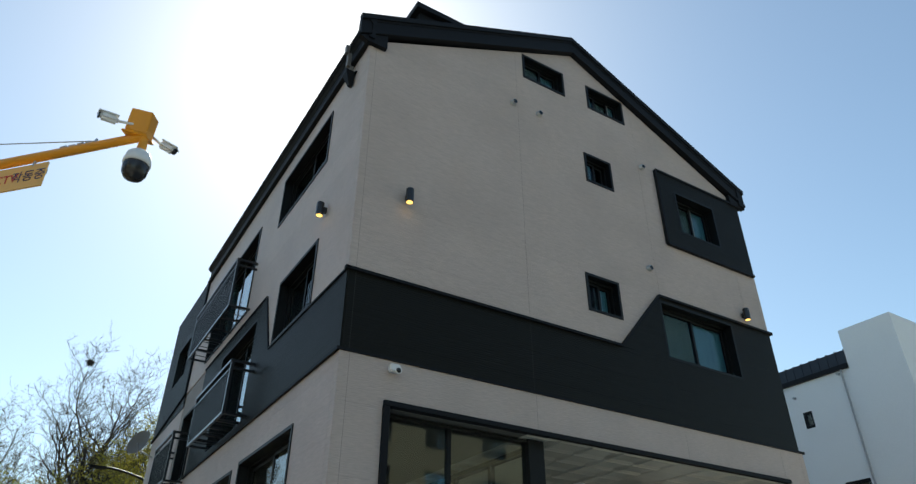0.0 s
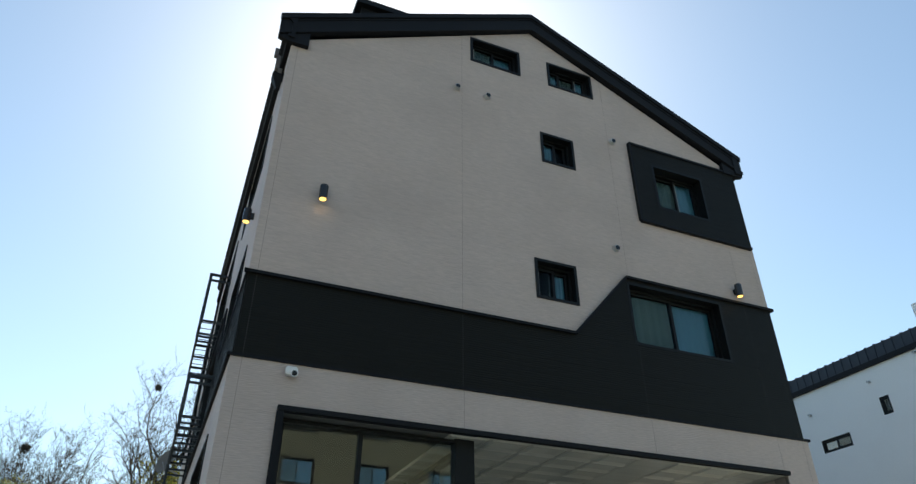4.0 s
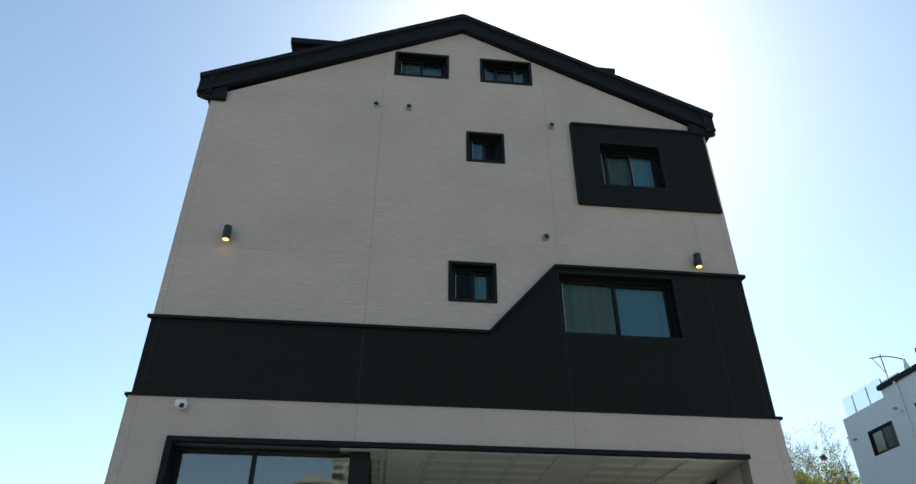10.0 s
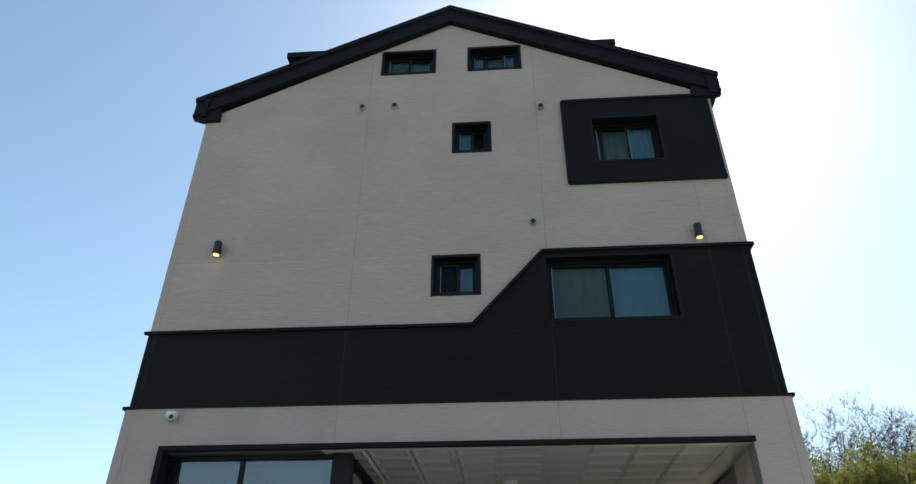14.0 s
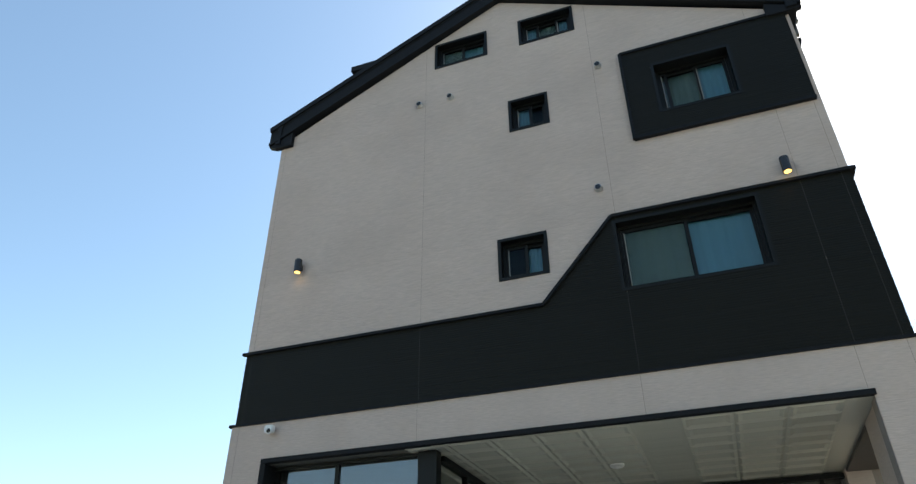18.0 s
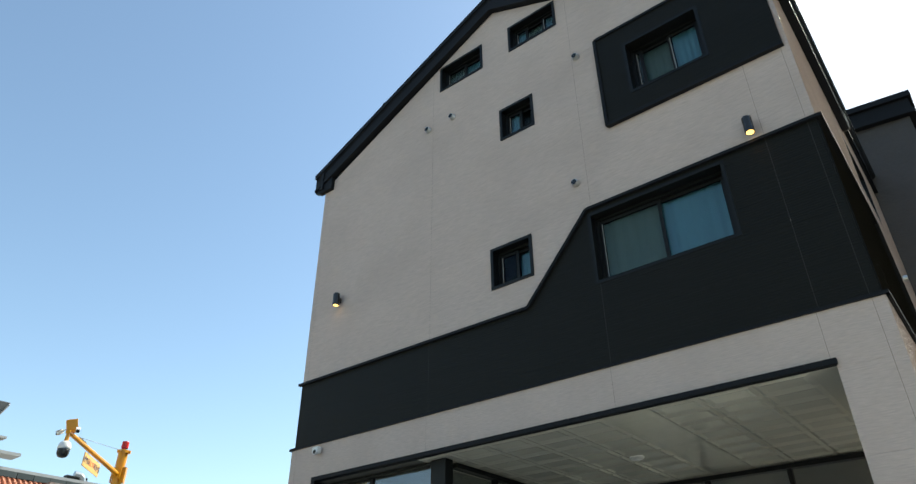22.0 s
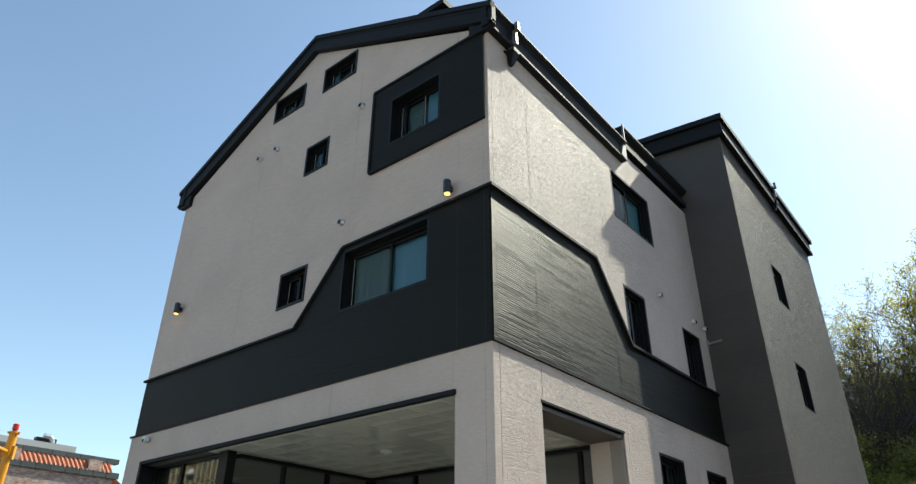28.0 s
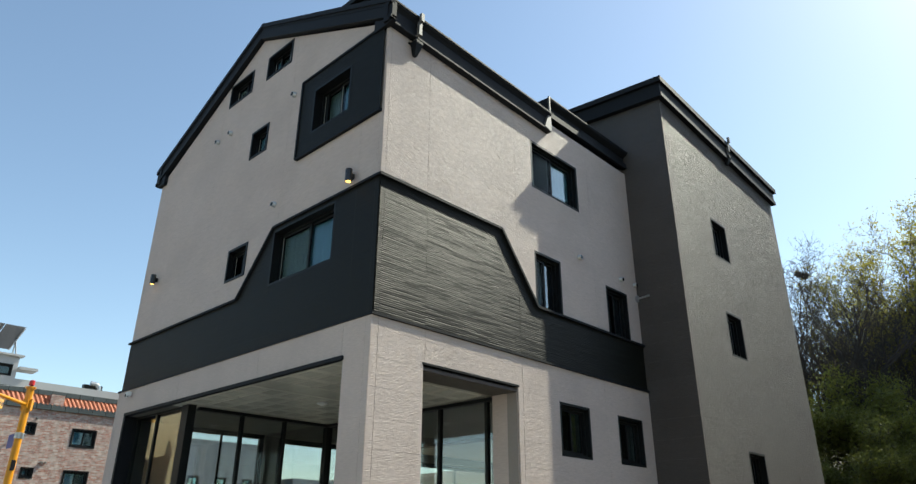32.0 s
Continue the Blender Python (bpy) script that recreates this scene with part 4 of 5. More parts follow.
tube(bm, w0 - Vector((0, 0, 0.06)), w0 + Vector((0, 0, 0.02)), 0.012, 0.012, 8)
for k in range(4):
    tube(bm, w0 - ad * (0.04 + 0.085 * k), w0 - ad * (0.10 + 0.085 * k), 0.011 + 0.004 * (k % 2), 0.011, 6)
obj("stay_wire", bm, STEEL, pole, "thin steel stay wire with a turnbuckle")
turn = Matrix.Translation(A1 + Vector((-0.02, 0.02, 0.12))) @ pose(0, 0, 0, 16, 8, -20)
bm = bmesh.new()
box(bm, (-0.09, -0.09, -0.085), (0.09, 0.09, 0.12), turn)
box(bm, (-0.11, -0.105, -0.105), (0.11, 0.105, -0.086), turn)
bmesh.ops.bevel(bm, geom=bm.edges[:], offset=0.008, segments=1, affect="EDGES")
cbox = obj("equipment_box", bm, YELLOW, pole)
bm = bmesh.new()
c = A1 + Vector((0.03, -0.03, 0))
tube(bm, c - Vector((0, 0, 0.02)), c - Vector((0, 0, 0.17)), 0.03, 0.04, 14)
obj("mount", bm, YELLOW, cbox)
dc = c - Vector((0, 0, 0.29))
dome = thing("dome_camera", Vector((-2.04, 6.81, 0)) + dc, "white dome camera with a dark globe hanging under the arm", "dome camera")
bm = bmesh.new()
lathe(bm, [(0.03, 0.13), (0.06, 0.12), (0.095, 0.085), (0.108, 0.025), (0.11, -0.01), (0.10, -0.018)], None, 28)
obj("cover", bm, WHITEPLASTIC, dome, "white weather cover", smooth=True)
bm = bmesh.new()
lathe(bm, [(0.098, -0.005), (0.102, -0.045), (0.096, -0.10), (0.075, -0.14), (0.042, -0.157), (0.01, -0.16)], None, 28)
obj("globe", bm, BLACKPLASTIC, dome, "dark globe with the lens", smooth=True)


def bullet(place, yaw, pitch, reach):
    """A bullet camera on a bent bracket, pointing along its own -y."""
    t = thing("bullet_camera", place, "white bullet camera on a short bracket", "bullet camera", "cameras on the arm")
    t.rotation_euler = (radians(pitch), 0, radians(yaw))
    bm = bmesh.new()
    box(bm, (-0.034, -0.075, -0.034), (0.034, 0.075, 0.034))
    bmesh.ops.bevel(bm, geom=bm.edges[:], offset=0.02, segments=2, affect="EDGES")
    obj("housing", bm, WHITEPLASTIC, t)
    bm = bmesh.new()
    box(bm, (-0.037, -0.085, 0.031), (0.037, 0.07, 0.039))
    obj("sun_shield", bm, WHITEPLASTIC, t)
    bm = bmesh.new()
    tube(bm, (0, -0.072, 0), (0, -0.084, 0), 0.03, 0.027, 14)
    obj("lens", bm, BLACKPLASTIC, t)
    bm = bmesh.new()
    tube(bm, (0, 0.07, 0), (0, 0.09 + reach, 0.02), 0.012, 0.012, 8)
    obj("bracket", bm, WHITEPLASTIC, t)


B = Vector((-2.04, 6.81, 0)) + A1 + Vector((0, 0, 0.10))
bullet(B + Vector((-0.27, -0.06, -0.06)), -82, 6, 0.10)
bullet(B + Vector((0.22, 0.04, -0.09)), 68, 28, 0.08)

sign = thing("hanging_sign", Vector((-2.04, 6.81, 0)) + A0 + ad * 1.42 - Vector((0, 0, 0.19)), "yellow sign plate hanging under the camera arm", "sign")
sign.rotation_euler = (0, -math.asin(ad.z), radians(-45) + 0.0)
bm = bmesh.new()
box(bm, (-0.43, -0.008, -0.14), (0.43, 0.008, 0.11))
YS = mat("yellow_sign_paint", (0.85, 0.47, 0.12), 0.4, vary=0.04, bump=0.02)
obj("plate", bm, YS, sign)
bm = bmesh.new()
for x in (-0.28, 0.28):
    tube(bm, (x, 0, 0.09), (x, 0, 0.16), 0.012, 0.012, 8)
obj("hook", bm, STEEL, sign)
NAVY = mat("navy_print", (0.02, 0.02, 0.10), 0.5, bump=0)
REDP = mat("red_print", (0.6, 0.03, 0.02), 0.5, bump=0)


def lettering(words, x, y, turned, material, size, owner, z=-0.02, name="lettering"):
    c = bpy.data.curves.new("lettering", "FONT")
    c.body, c.size, c.align_x, c.align_y, c.extrude = words, size, "CENTER", "CENTER", 0.001
    t = bpy.data.objects.new("lettering", c)
    scene.collection.objects.link(t)
    bpy.context.view_layer.update()
    me = bpy.data.meshes.new_from_object(t.evaluated_get(bpy.context.evaluated_depsgraph_get()))
    bpy.data.objects.remove(t)
    me.materials.clear()
    me.materials.append(material)
    ob = new(name, me)
    ob.parent = owner
    ob.matrix_local = pose(x, y, z, 90, 0, 180 if turned else 0)
    return ob


for turned, y in ((False, -0.011), (True, 0.011)):
    k = -1 if turned else 1
    lettering("방범용", -0.27 * k, y, turned, NAVY, 0.125, sign)
    lettering("CCTV", 0.0, y, turned, REDP, 0.125, sign)
    lettering("작동중", 0.27 * k, y, turned, NAVY, 0.125, sign)

# ---- white neighbour house ----
GREYPLASTIC = mat("grey_pipe_plastic", (0.40, 0.40, 0.41), 0.5, vary=0.05, bump=0.02)
def NB(u, z, d): return (26.8 - d, u, z)
white = thing("neighbour_house", (0, 0, 0), "white rendered neighbour house with a dark metal roof", "house")
nb_holes = [(22.9, 24.5, 9.65, 10.67), (20.92, 21.42, 8.0, 10.85), (17.48, 18.85, 9.37, 9.88), (15.45, 15.85, 10.05, 10.72), (13.9, 14.9, 6.6, 7.75)]
ww = wall("wall", NB, (22.9, 25.8, 0, 11.62), nb_holes, [], -0.25, 0, WHITEWALL, white)
wall("wall", NB, (13.4, 22.9, 0, 11.95), nb_holes, [], -0.25, 0, WHITEWALL, white)
wall("wall", NB, (11.27, 13.4, 0, 13.5), nb_holes, [], -0.25, 0.04, WHITEWALL, white)
for lo, hi in (((27.05, 25.55, 0), (36, 25.8, 11.62)), ((27.05, 11.27, 0), (36, 11.52, 13.5)), ((27.05, 13.2, 11.5), (36, 13.4, 13.5))):
    bm = bmesh.new()
    box(bm, lo, hi)
    obj("side_wall", bm, WHITEWALL, white)
bm = bmesh.new()
box(bm, (27.052, 22.9, 11.4), (36, 25.545, 11.5))
box(bm, (27.0, 11.4, 13.3), (36, 13.3, 13.4))
obj("roof_slab", bm, CONCRETE, white)
bm = bmesh.new()
box(bm, (26.70, 13.4, 11.93), (26.98, 23.0, 12.12))
obj("eave_trim", bm, METAL, white)
bm = bmesh.new()
box(bm, (28.6, 11.6, 0), (35.5, 25.4, 11.38))
obj("inner_core", bm, INNER, white)
bm = bmesh.new()
prism(bm, [(26.95, 12.0), (26.95, 12.75), (30.5, 13.6), (34, 12.0)], 13.4, 20.6, lambda u, z, d: (u, d, z))
ROOFZINC = mat("blue_grey_zinc", (0.026, 0.032, 0.045), 0.42, vary=0.12, grain=6, bump=0.05, piece=0.1, spec=0.3)
roofw = obj("roof", bm, ROOFZINC, white, "blue-grey standing-seam roof")
for i in range(19):
    bm = bmesh.new()
    y = 13.5 + i * 0.39
    prism(bm, [(26.925, 12.05), (26.925, 12.78), (30.5, 13.64), (30.5, 13.5)], y, y + 0.03, lambda u, z, d: (u, d, z))
    obj("roof_seam", bm, ROOFZINC, roofw)
for h in nb_holes:
    window(ww, NB, *h, deep=0.05, lip=0.0, edge=0.025, bays=(0.0, 1.0) if h[1] - h[0] < 0.7 else None, tint_glass=SHOP, tint_all=True)
bm = bmesh.new()
tube(bm, (26.72, 21.95, 0), (26.72, 21.95, 11.95), 0.05, 0.05, 10)
obj("downpipe", bm, WHITEPLASTIC, white)
bm = bmesh.new()
tube(bm, (26.74, 13.75, 0), (26.74, 13.75, 12.0), 0.04, 0.04, 10)
obj("downpipe", bm, GREYPLASTIC, white)
for y, z in ((22.4, 11.0), (22.0, 10.75), (19.0, 11.0), (25.3, 10.6), (16.0, 11.4), (13.9, 11.8)):
    bm = bmesh.new()
    tube(bm, (26.8, y, z), (26.65, y, z - 0.02), 0.05, 0.05, 10)
    obj("vent_pipe", bm, STEEL, white)
for y0, y1 in ((22.95, 23.9), (23.95, 24.9), (24.95, 25.6)):
    bm = bmesh.new()
    box(bm, (26.9, y0, 11.626), (26.915, y1, 12.5))
    p = obj("glass_balustrade", bm, SHOP, white)
    p.visible_shadow = False
    bm = bmesh.new()
    box(bm, (26.93, y0 - 0.02, 11.6), (26.97, y0 + 0.02, 12.45))
    obj("post", bm, STEEL, white)
bm = bmesh.new()
for i in range(6):
    box(bm, (27.2, 22.2 + i * 0.19, 12.0), (27.225, 22.225 + i * 0.19, 12.42))
box(bm, (27.2, 22.16, 12.4), (27.24, 23.2, 12.43))
obj("terrace_rail", bm, STEEL, white)
aw = thing("swing_canopy", (27.8, 23.5, 11.5), "dark steel garden parasol frame on the roof terrace", "parasol frame")
bm = bmesh.new()
tube(bm, (0, 0, 0), (0, 0, 0.06), 0.2, 0.2, 12)
tube(bm, (0, 0, 0), (0, 0, 1.66), 0.022, 0.022, 8)
tube(bm, (-0.52, 0, 1.52), (-0.02, 0, 1.05), 0.014, 0.014, 8)
pts = [Vector((-0.65 + i * 0.24, 0, 1.5 + 0.1 * math.sin(i / 8 * 2.9))) for i in range(9)]
for p, q in zip(pts, pts[1:]):
    tube(bm, p, q, 0.018, 0.018, 8)
obj("frame", bm, FRAME, aw)
bm = bmesh.new()
lathe(bm, [(0.03, 0.0), (0.12, -0.25), (0.14, -0.8), (0.06, -0.95)], Matrix.Translation((1.27, 0, 1.55)), 10)
obj("furled_cloth", bm, BLIND, aw)
aw.scale = (0.84, 1.0, 1.4)

# ---- brick neighbour house across the side lane ----
def brick_mat(one=(0.35, 0.16, 0.12), two=(0.48, 0.39, 0.34), joint=(0.38, 0.36, 0.33)):
    m = bpy.data.materials.new("mixed_brick")
    m.use_nodes = True
    n, l = m.node_tree.nodes, m.node_tree.links
    p = n["Principled BSDF"]
    p.inputs["Roughness"].default_value = 0.85
    geo, sep, com = n.new("ShaderNodeNewGeometry"), n.new("ShaderNodeSeparateXYZ"), n.new("ShaderNodeCombineXYZ")
    add = n.new("ShaderNodeMath")
    l.new(geo.outputs["Position"], sep.inputs[0])
    l.new(sep.outputs[0], add.inputs[0])
    l.new(sep.outputs[1], add.inputs[1])
    l.new(add.outputs[0], com.inputs[0])
    l.new(sep.outputs[2], com.inputs[1])
    b = n.new("ShaderNodeTexBrick")
    b.inputs["Scale"].default_value, b.inputs["Brick Width"].default_value, b.inputs["Row Height"].default_value = 1.0, 0.24, 0.075
    b.inputs["Mortar Size"].default_value, b.inputs["Bias"].default_value = 0.008, 0.0
    b.inputs[1].default_value, b.inputs[2].default_value, b.inputs[3].default_value = (*one, 1), (*two, 1), (*joint, 1)
    l.new(com.outputs[0], b.inputs[0])
    noi, mix = n.new("ShaderNodeTexNoise"), n.new("ShaderNodeMix")
    noi.inputs["Scale"].default_value = 5.0
    mix.data_type, mix.blend_type = "RGBA", "OVERLAY"
    mix.inputs[0].default_value = 0.6
    l.new(geo.outputs["Position"], noi.inputs[0])
    l.new(b.outputs[0], mix.inputs[6])
    l.new(noi.outputs[0], mix.inputs[7])
    l.new(mix.outputs[2], p.inputs["Base Color"])
    bp = n.new("ShaderNodeBump")
    bp.inputs["Strength"].default_value, bp.inputs["Distance"].default_value, bp.invert = 0.6, 0.01, True
    l.new(b.outputs[1], bp.inputs["Height"])
    l.new(bp.outputs[0], p.inputs["Normal"])
    return m


BRICK = brick_mat()
OLIVE = brick_mat((0.09, 0.085, 0.055), (0.16, 0.15, 0.10), (0.12, 0.115, 0.085))
CREAM = mat("cream_sheet_metal", (0.62, 0.52, 0.34), 0.5, vary=0.08, grain=4, bump=0.05)
LANEWALL = mat("blue_grey_render", (0.23, 0.25, 0.28), 0.85, vary=0.06, grain=15, bump=0.1)
SOLAR = mat("dark_solar_panel", (0.10, 0.11, 0.13), 0.35, vary=0.1, grain=3, bump=0.02)
TOWERWALL = mat("cream_tower_render", (0.42, 0.41, 0.36), 0.85, vary=0.05, grain=4, bump=0)
GREYWALL = mat("grey_render", (0.35, 0.35, 0.355), 0.85, vary=0.06, grain=15, bump=0.1)
SLATE = mat("grey_slate_edge", (0.055, 0.068, 0.068), 0.6, vary=0.15, grain=8, bump=0.1, piece=0.15)
def BH(u, z, d): return (-16.0 + d, u, z)
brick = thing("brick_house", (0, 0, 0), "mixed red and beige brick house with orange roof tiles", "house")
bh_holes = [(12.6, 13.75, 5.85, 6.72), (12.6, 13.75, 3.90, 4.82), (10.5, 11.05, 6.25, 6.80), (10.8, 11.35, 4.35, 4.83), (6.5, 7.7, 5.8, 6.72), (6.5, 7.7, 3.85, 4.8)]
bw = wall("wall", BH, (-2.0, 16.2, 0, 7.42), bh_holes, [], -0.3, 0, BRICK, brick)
bm = bmesh.new()
box(bm, (-26, 15.9, 0), (-16.3, 16.2, 7.42))
box(bm, (-26, -2.0, 0), (-16.3, -1.7, 7.42))
box(bm, (-26, -2.0, 0), (-25.7, 16.2, 7.42))
obj("side_wall", bm, BRICK, brick)
for h in bh_holes:
    window(bw, BH, *h, deep=0.08, lip=0.02, tinted=0, screen=1, blind={0: 0.0, 1: 0.0})
for z, k in ((7.42, 0), (8.12, 1)):
    for i in range(30):
        y = -2.2 + i * 0.62
        bm = bmesh.new()
        slab(bm, y + 0.01, y + 0.61, z, z + 0.26 - 0.04 * k, -0.3 - 0.25 * k, 0.12 - 0.28 * k, BH)
        obj("edge_slate", bm, SLATE, brick)
bm = bmesh.new()
cols = int(18.3 / 0.05)
for r in range(5):
    z0, z1, d0, d1 = 7.64 + r * 0.105, 7.64 + (r + 1) * 0.105 + 0.01, 0.12 - r * 0.07, 0.03 - r * 0.07
    row = [(bm.verts.new(BH(-2.2 + c * 0.05, z0, d0 + 0.035 * math.sin(c * 1.57 + r))), bm.verts.new(BH(-2.2 + c * 0.05, z1, d1 + 0.035 * math.sin(c * 1.57 + r)))) for c in range(cols)]
    for a, b in zip(row, row[1:]):
        bm.faces.new((a[0], b[0], b[1], a[1]))
tagged(obj("roof_tiles", bm, TILE, brick, "orange clay roof tiles in five rows"), kind="stuff")
bm = bmesh.new()
slab(bm, 11.35, 11.95, 7.66, 8.14, -0.2, 0.11, BH)
obj("chimney_block", bm, BRICK, brick)
bm = bmesh.new()
slab(bm, 14.9, 15.5, 7.66, 8.14, -0.2, 0.11, BH)
obj("chimney_block", bm, BRICK, brick)
bm = bmesh.new()
box(bm, (-25.6, -1.6, 8.0), (-16.5, 15.9, 8.2))
obj("flat_roof", bm, CONCRETE, brick)
for k in range(4):
    bm = bmesh.new()
    for i in range(14):
        p = [(16.2 + 0.4 * k, 8.0 - 0.22 * k), (16.6 + 0.4 * k, 7.76 - 0.22 * k)]
        w = -17.2 - i * 0.24
        bm.faces.new([bm.verts.new(v) for v in ((w, p[0][0], p[0][1]), (w - 0.12, p[0][0], p[0][1] + 0.05), (w - 0.12, p[1][0], p[1][1] + 0.05), (w, p[1][0], p[1][1]))])
        bm.faces.new([bm.verts.new(v) for v in ((w - 0.12, p[0][0], p[0][1] + 0.05), (w - 0.24, p[0][0], p[0][1]), (w - 0.24, p[1][0], p[1][1]), (w - 0.12, p[1][0], p[1][1] + 0.05))])
    tagged(obj("hip_tiles", bm, TILE, brick, "orange clay tiles on the hip end"), kind="stuff")
bm = bmesh.new()
for y, z in ((11.6, 5.1), (11.75, 5.1), (11.0, 7.0), (10.2, 6.0)):
    bm = bmesh.new()
    tube(bm, (-16.0, y, z), (-15.85, y, z - 0.05), 0.05, 0.05, 8)
    obj("vent_pipe", bm, STEEL, brick)

grey = thing("grey_house", (0, 0, 0), "grey rendered house with a solar frame on the roof", "house")
def GH(u, z, d): return (-27.0 + d, u, z)
gh_holes = [(10.2, 12.05, 10.75, 11.45)]
gw = wall("wall", GH, (-8, 12.3, 0, 11.95), gh_holes, [], -0.3, 0, GREYWALL, grey)
wall("wall", GH, (12.3, 18.5, 0, 10.65), [], [], -0.3, 0, GREYWALL, grey)
window(gw, GH, *gh_holes[0], deep=0.1)
bm = bmesh.new()
box(bm, (-34, 12.0, 0), (-27.3, 12.3, 11.95))
box(bm, (-34, 18.2, 0), (-27.3, 18.5, 10.65))
box(bm, (-34, 12.3, 10.2), (-27.3, 18.2, 10.4))
box(bm, (-34, -7.9, 11.8), (-27.3, 12.0, 11.9))
obj("side_wall", bm, GREYWALL, grey)
bm = bmesh.new()
box(bm, (-27.4, -8.2, 11.95), (-26.8, 12.5, 12.05))
box(bm, (-27.6, 12.3, 11.15), (-26.5, 13.3, 11.3))
obj("roof_edge", bm, GREYWALL, grey)
bm = bmesh.new()
pts = [Vector((-29.5, 18.0, 10.3)), Vector((-29.5, 18.0, 11.15)), Vector((-29.5, 17.93, 11.35)), Vector((-29.5, 17.75, 11.47)), Vector((-29.5, 17.4, 11.49))]
for p, q in zip(pts, pts[1:]):
    tube(bm, p, q, 0.15, 0.15, 12)
obj("flue_pipe", bm, STEEL, grey, "bent steel flue pipe")
bm = bmesh.new()
box(bm, (-30.1, 17.1, 10.38), (-29.7, 18.3, 11.42))
obj("flue_box", bm, FRAME, grey, "black box under the flue")
solar = thing("solar_frame", (-28.5, 10.6, 11.9), "tilted grey solar panels on a steel frame on the roof", "solar panels")
for y in (-1.6, 0.2, 1.6):
    for name, p, q, r in (("post", (0, y, 0), (0, y, 1.35), 0.05), ("brace", (1.1, y, 0), (0, y, 1.2), 0.04), ("rafter", (-1.2, y, 0.95), (1.4, y, 1.82), 0.04)):
        bm = bmesh.new()
        tube(bm, p, q, r, r, 8)
        obj(name, bm, STEEL, solar)
for i in range(3):
    bm = bmesh.new()
    box(bm, (-1.4, -0.55, 0), (1.4, 0.55, 0.04), Matrix.Translation((0, -1.2 + i * 1.15, 1.45)) @ pose(0, 0, 0, 0, -19, 0))
    obj("panel", bm, SOLAR, solar)

# ---- houses down the lane, seen through the shop's glass ----
for x, y0, y1, z in ((-30.0, 24.5, 33.0, 8.7), (-30.0, 34.5, 44.0, 6.4)):
    g = thing("lane_house", (0, 0, 0), "plain grey rendered house down the lane", "house", "houses down the lane")
    def HH(u, h, d, x=x): return (x + d, u, h)
    holes = [(y0 + 1 + 2.2 * i, y0 + 1.9 + 2.2 * i, zz, zz + 1.1) for i in range(3) for zz in (2.0, 5.0) if zz + 1.1 < z - 0.4]
    w = wall("wall", HH, (y0, y1, 0, z), holes, [], -0.3, 0, LANEWALL, g)
    bm = bmesh.new()
    box(bm, (x - 9, y0, 0), (x - 0.3, y0 + 0.3, z))
    box(bm, (x - 9, y0 + 0.3, z - 0.3), (x - 0.3, y1, z - 0.1))
    obj("side_wall", bm, LANEWALL, g)
    for h in holes:
        window(w, HH, *h, deep=0.1)
    rebase(g, (x - 4, (y0 + y1) / 2, 0))

# ---- buildings across the road, mirrored in the panes ----
block = thing("brick_block", (0, 0, 0), "olive-brown brick apartment block across the road", "apartment block")
def AB(u, z, d): return (u, -24.0 + d, z)
ab_holes = [(8.5 + 4.5 * i, 10.5 + 4.5 * i, 2.0 + 3 * k, 3.5 + 3 * k) for i in range(6) for k in range(5)]
aw = wall("wall", AB, (6.2, 36.0, 0, 18), ab_holes, [], -0.3, 0, OLIVE, block)
for h in ab_holes:
    window(aw, AB, *h, deep=0.1)
bm = bmesh.new()
box(bm, (6.2, -36, 0), (6.5, -24.3, 18))
box(bm, (6.5, -36, 17.6), (36, -24.3, 17.9))
obj("side_wall", bm, OLIVE, block)
rebase(block, (21, -30, 0))
TOWERGLASS = mat("grey_green_tower_glass", (0.10, 0.115, 0.11), 0.3, vary=0.3, grain=0.6, bump=0)
for x, w, h in ((-11.0, 4.0, 25.5), (-6.8, 5.5, 27.0), (-1.2, 5.0, 30.5), (5.8, 8.0, 27.5)):
    ap = thing("apartment_tower", (0, 0, 0), "pale cream high-rise apartment tower with balconies and a stepped roof", "apartment tower", "far towers")
    def AT(u, z, d): return (u, -92.0 + d, z)
    holes = [(x + 0.25 + 0.9 * i, x + 0.95 + 0.9 * i, h - 1.75 - 1.6 * k, h - 0.75 - 1.6 * k) for i in range(int((w - 0.4) / 0.9)) for k in range(9)]
    tw = wall("wall", AT, (x, x + w - 0.15, 0, h), holes, [], -0.4, 0, TOWERWALL, ap)
    for u0, u1, z0, z1 in holes:
        bm = bmesh.new()
        slab(bm, u0, u1, z0, z1, -0.3, -0.25, AT)
        obj("window", bm, TOWERGLASS, tw)
    for k in range(9):
        bm = bmesh.new()
        slab(bm, x + 0.2, x + 0.2 + 0.9 * max(1, int(w / 2)), h - 2.05 - 1.6 * k, h - 1.5 - 1.6 * k, 0.0, 0.7, AT)
        obj("balcony", bm, TOWERWALL, tw)
    bm = bmesh.new()
    slab(bm, x + w * 0.3, x + w * 0.75, h - 0.2, h + 1.5, -5.0, -0.6, AT)
    slab(bm, x - 0.1, x + w - 0.05, h, h + 0.25, -0.4, 0.25, AT)
    obj("penthouse", bm, TOWERWALL, ap)
    bm = bmesh.new()
    box(bm, (x, -104, 0), (x + w - 0.15, -92.4, h))
    obj("body", bm, TOWERWALL, ap)
    rebase(ap, (x + w / 2, -98, 0))

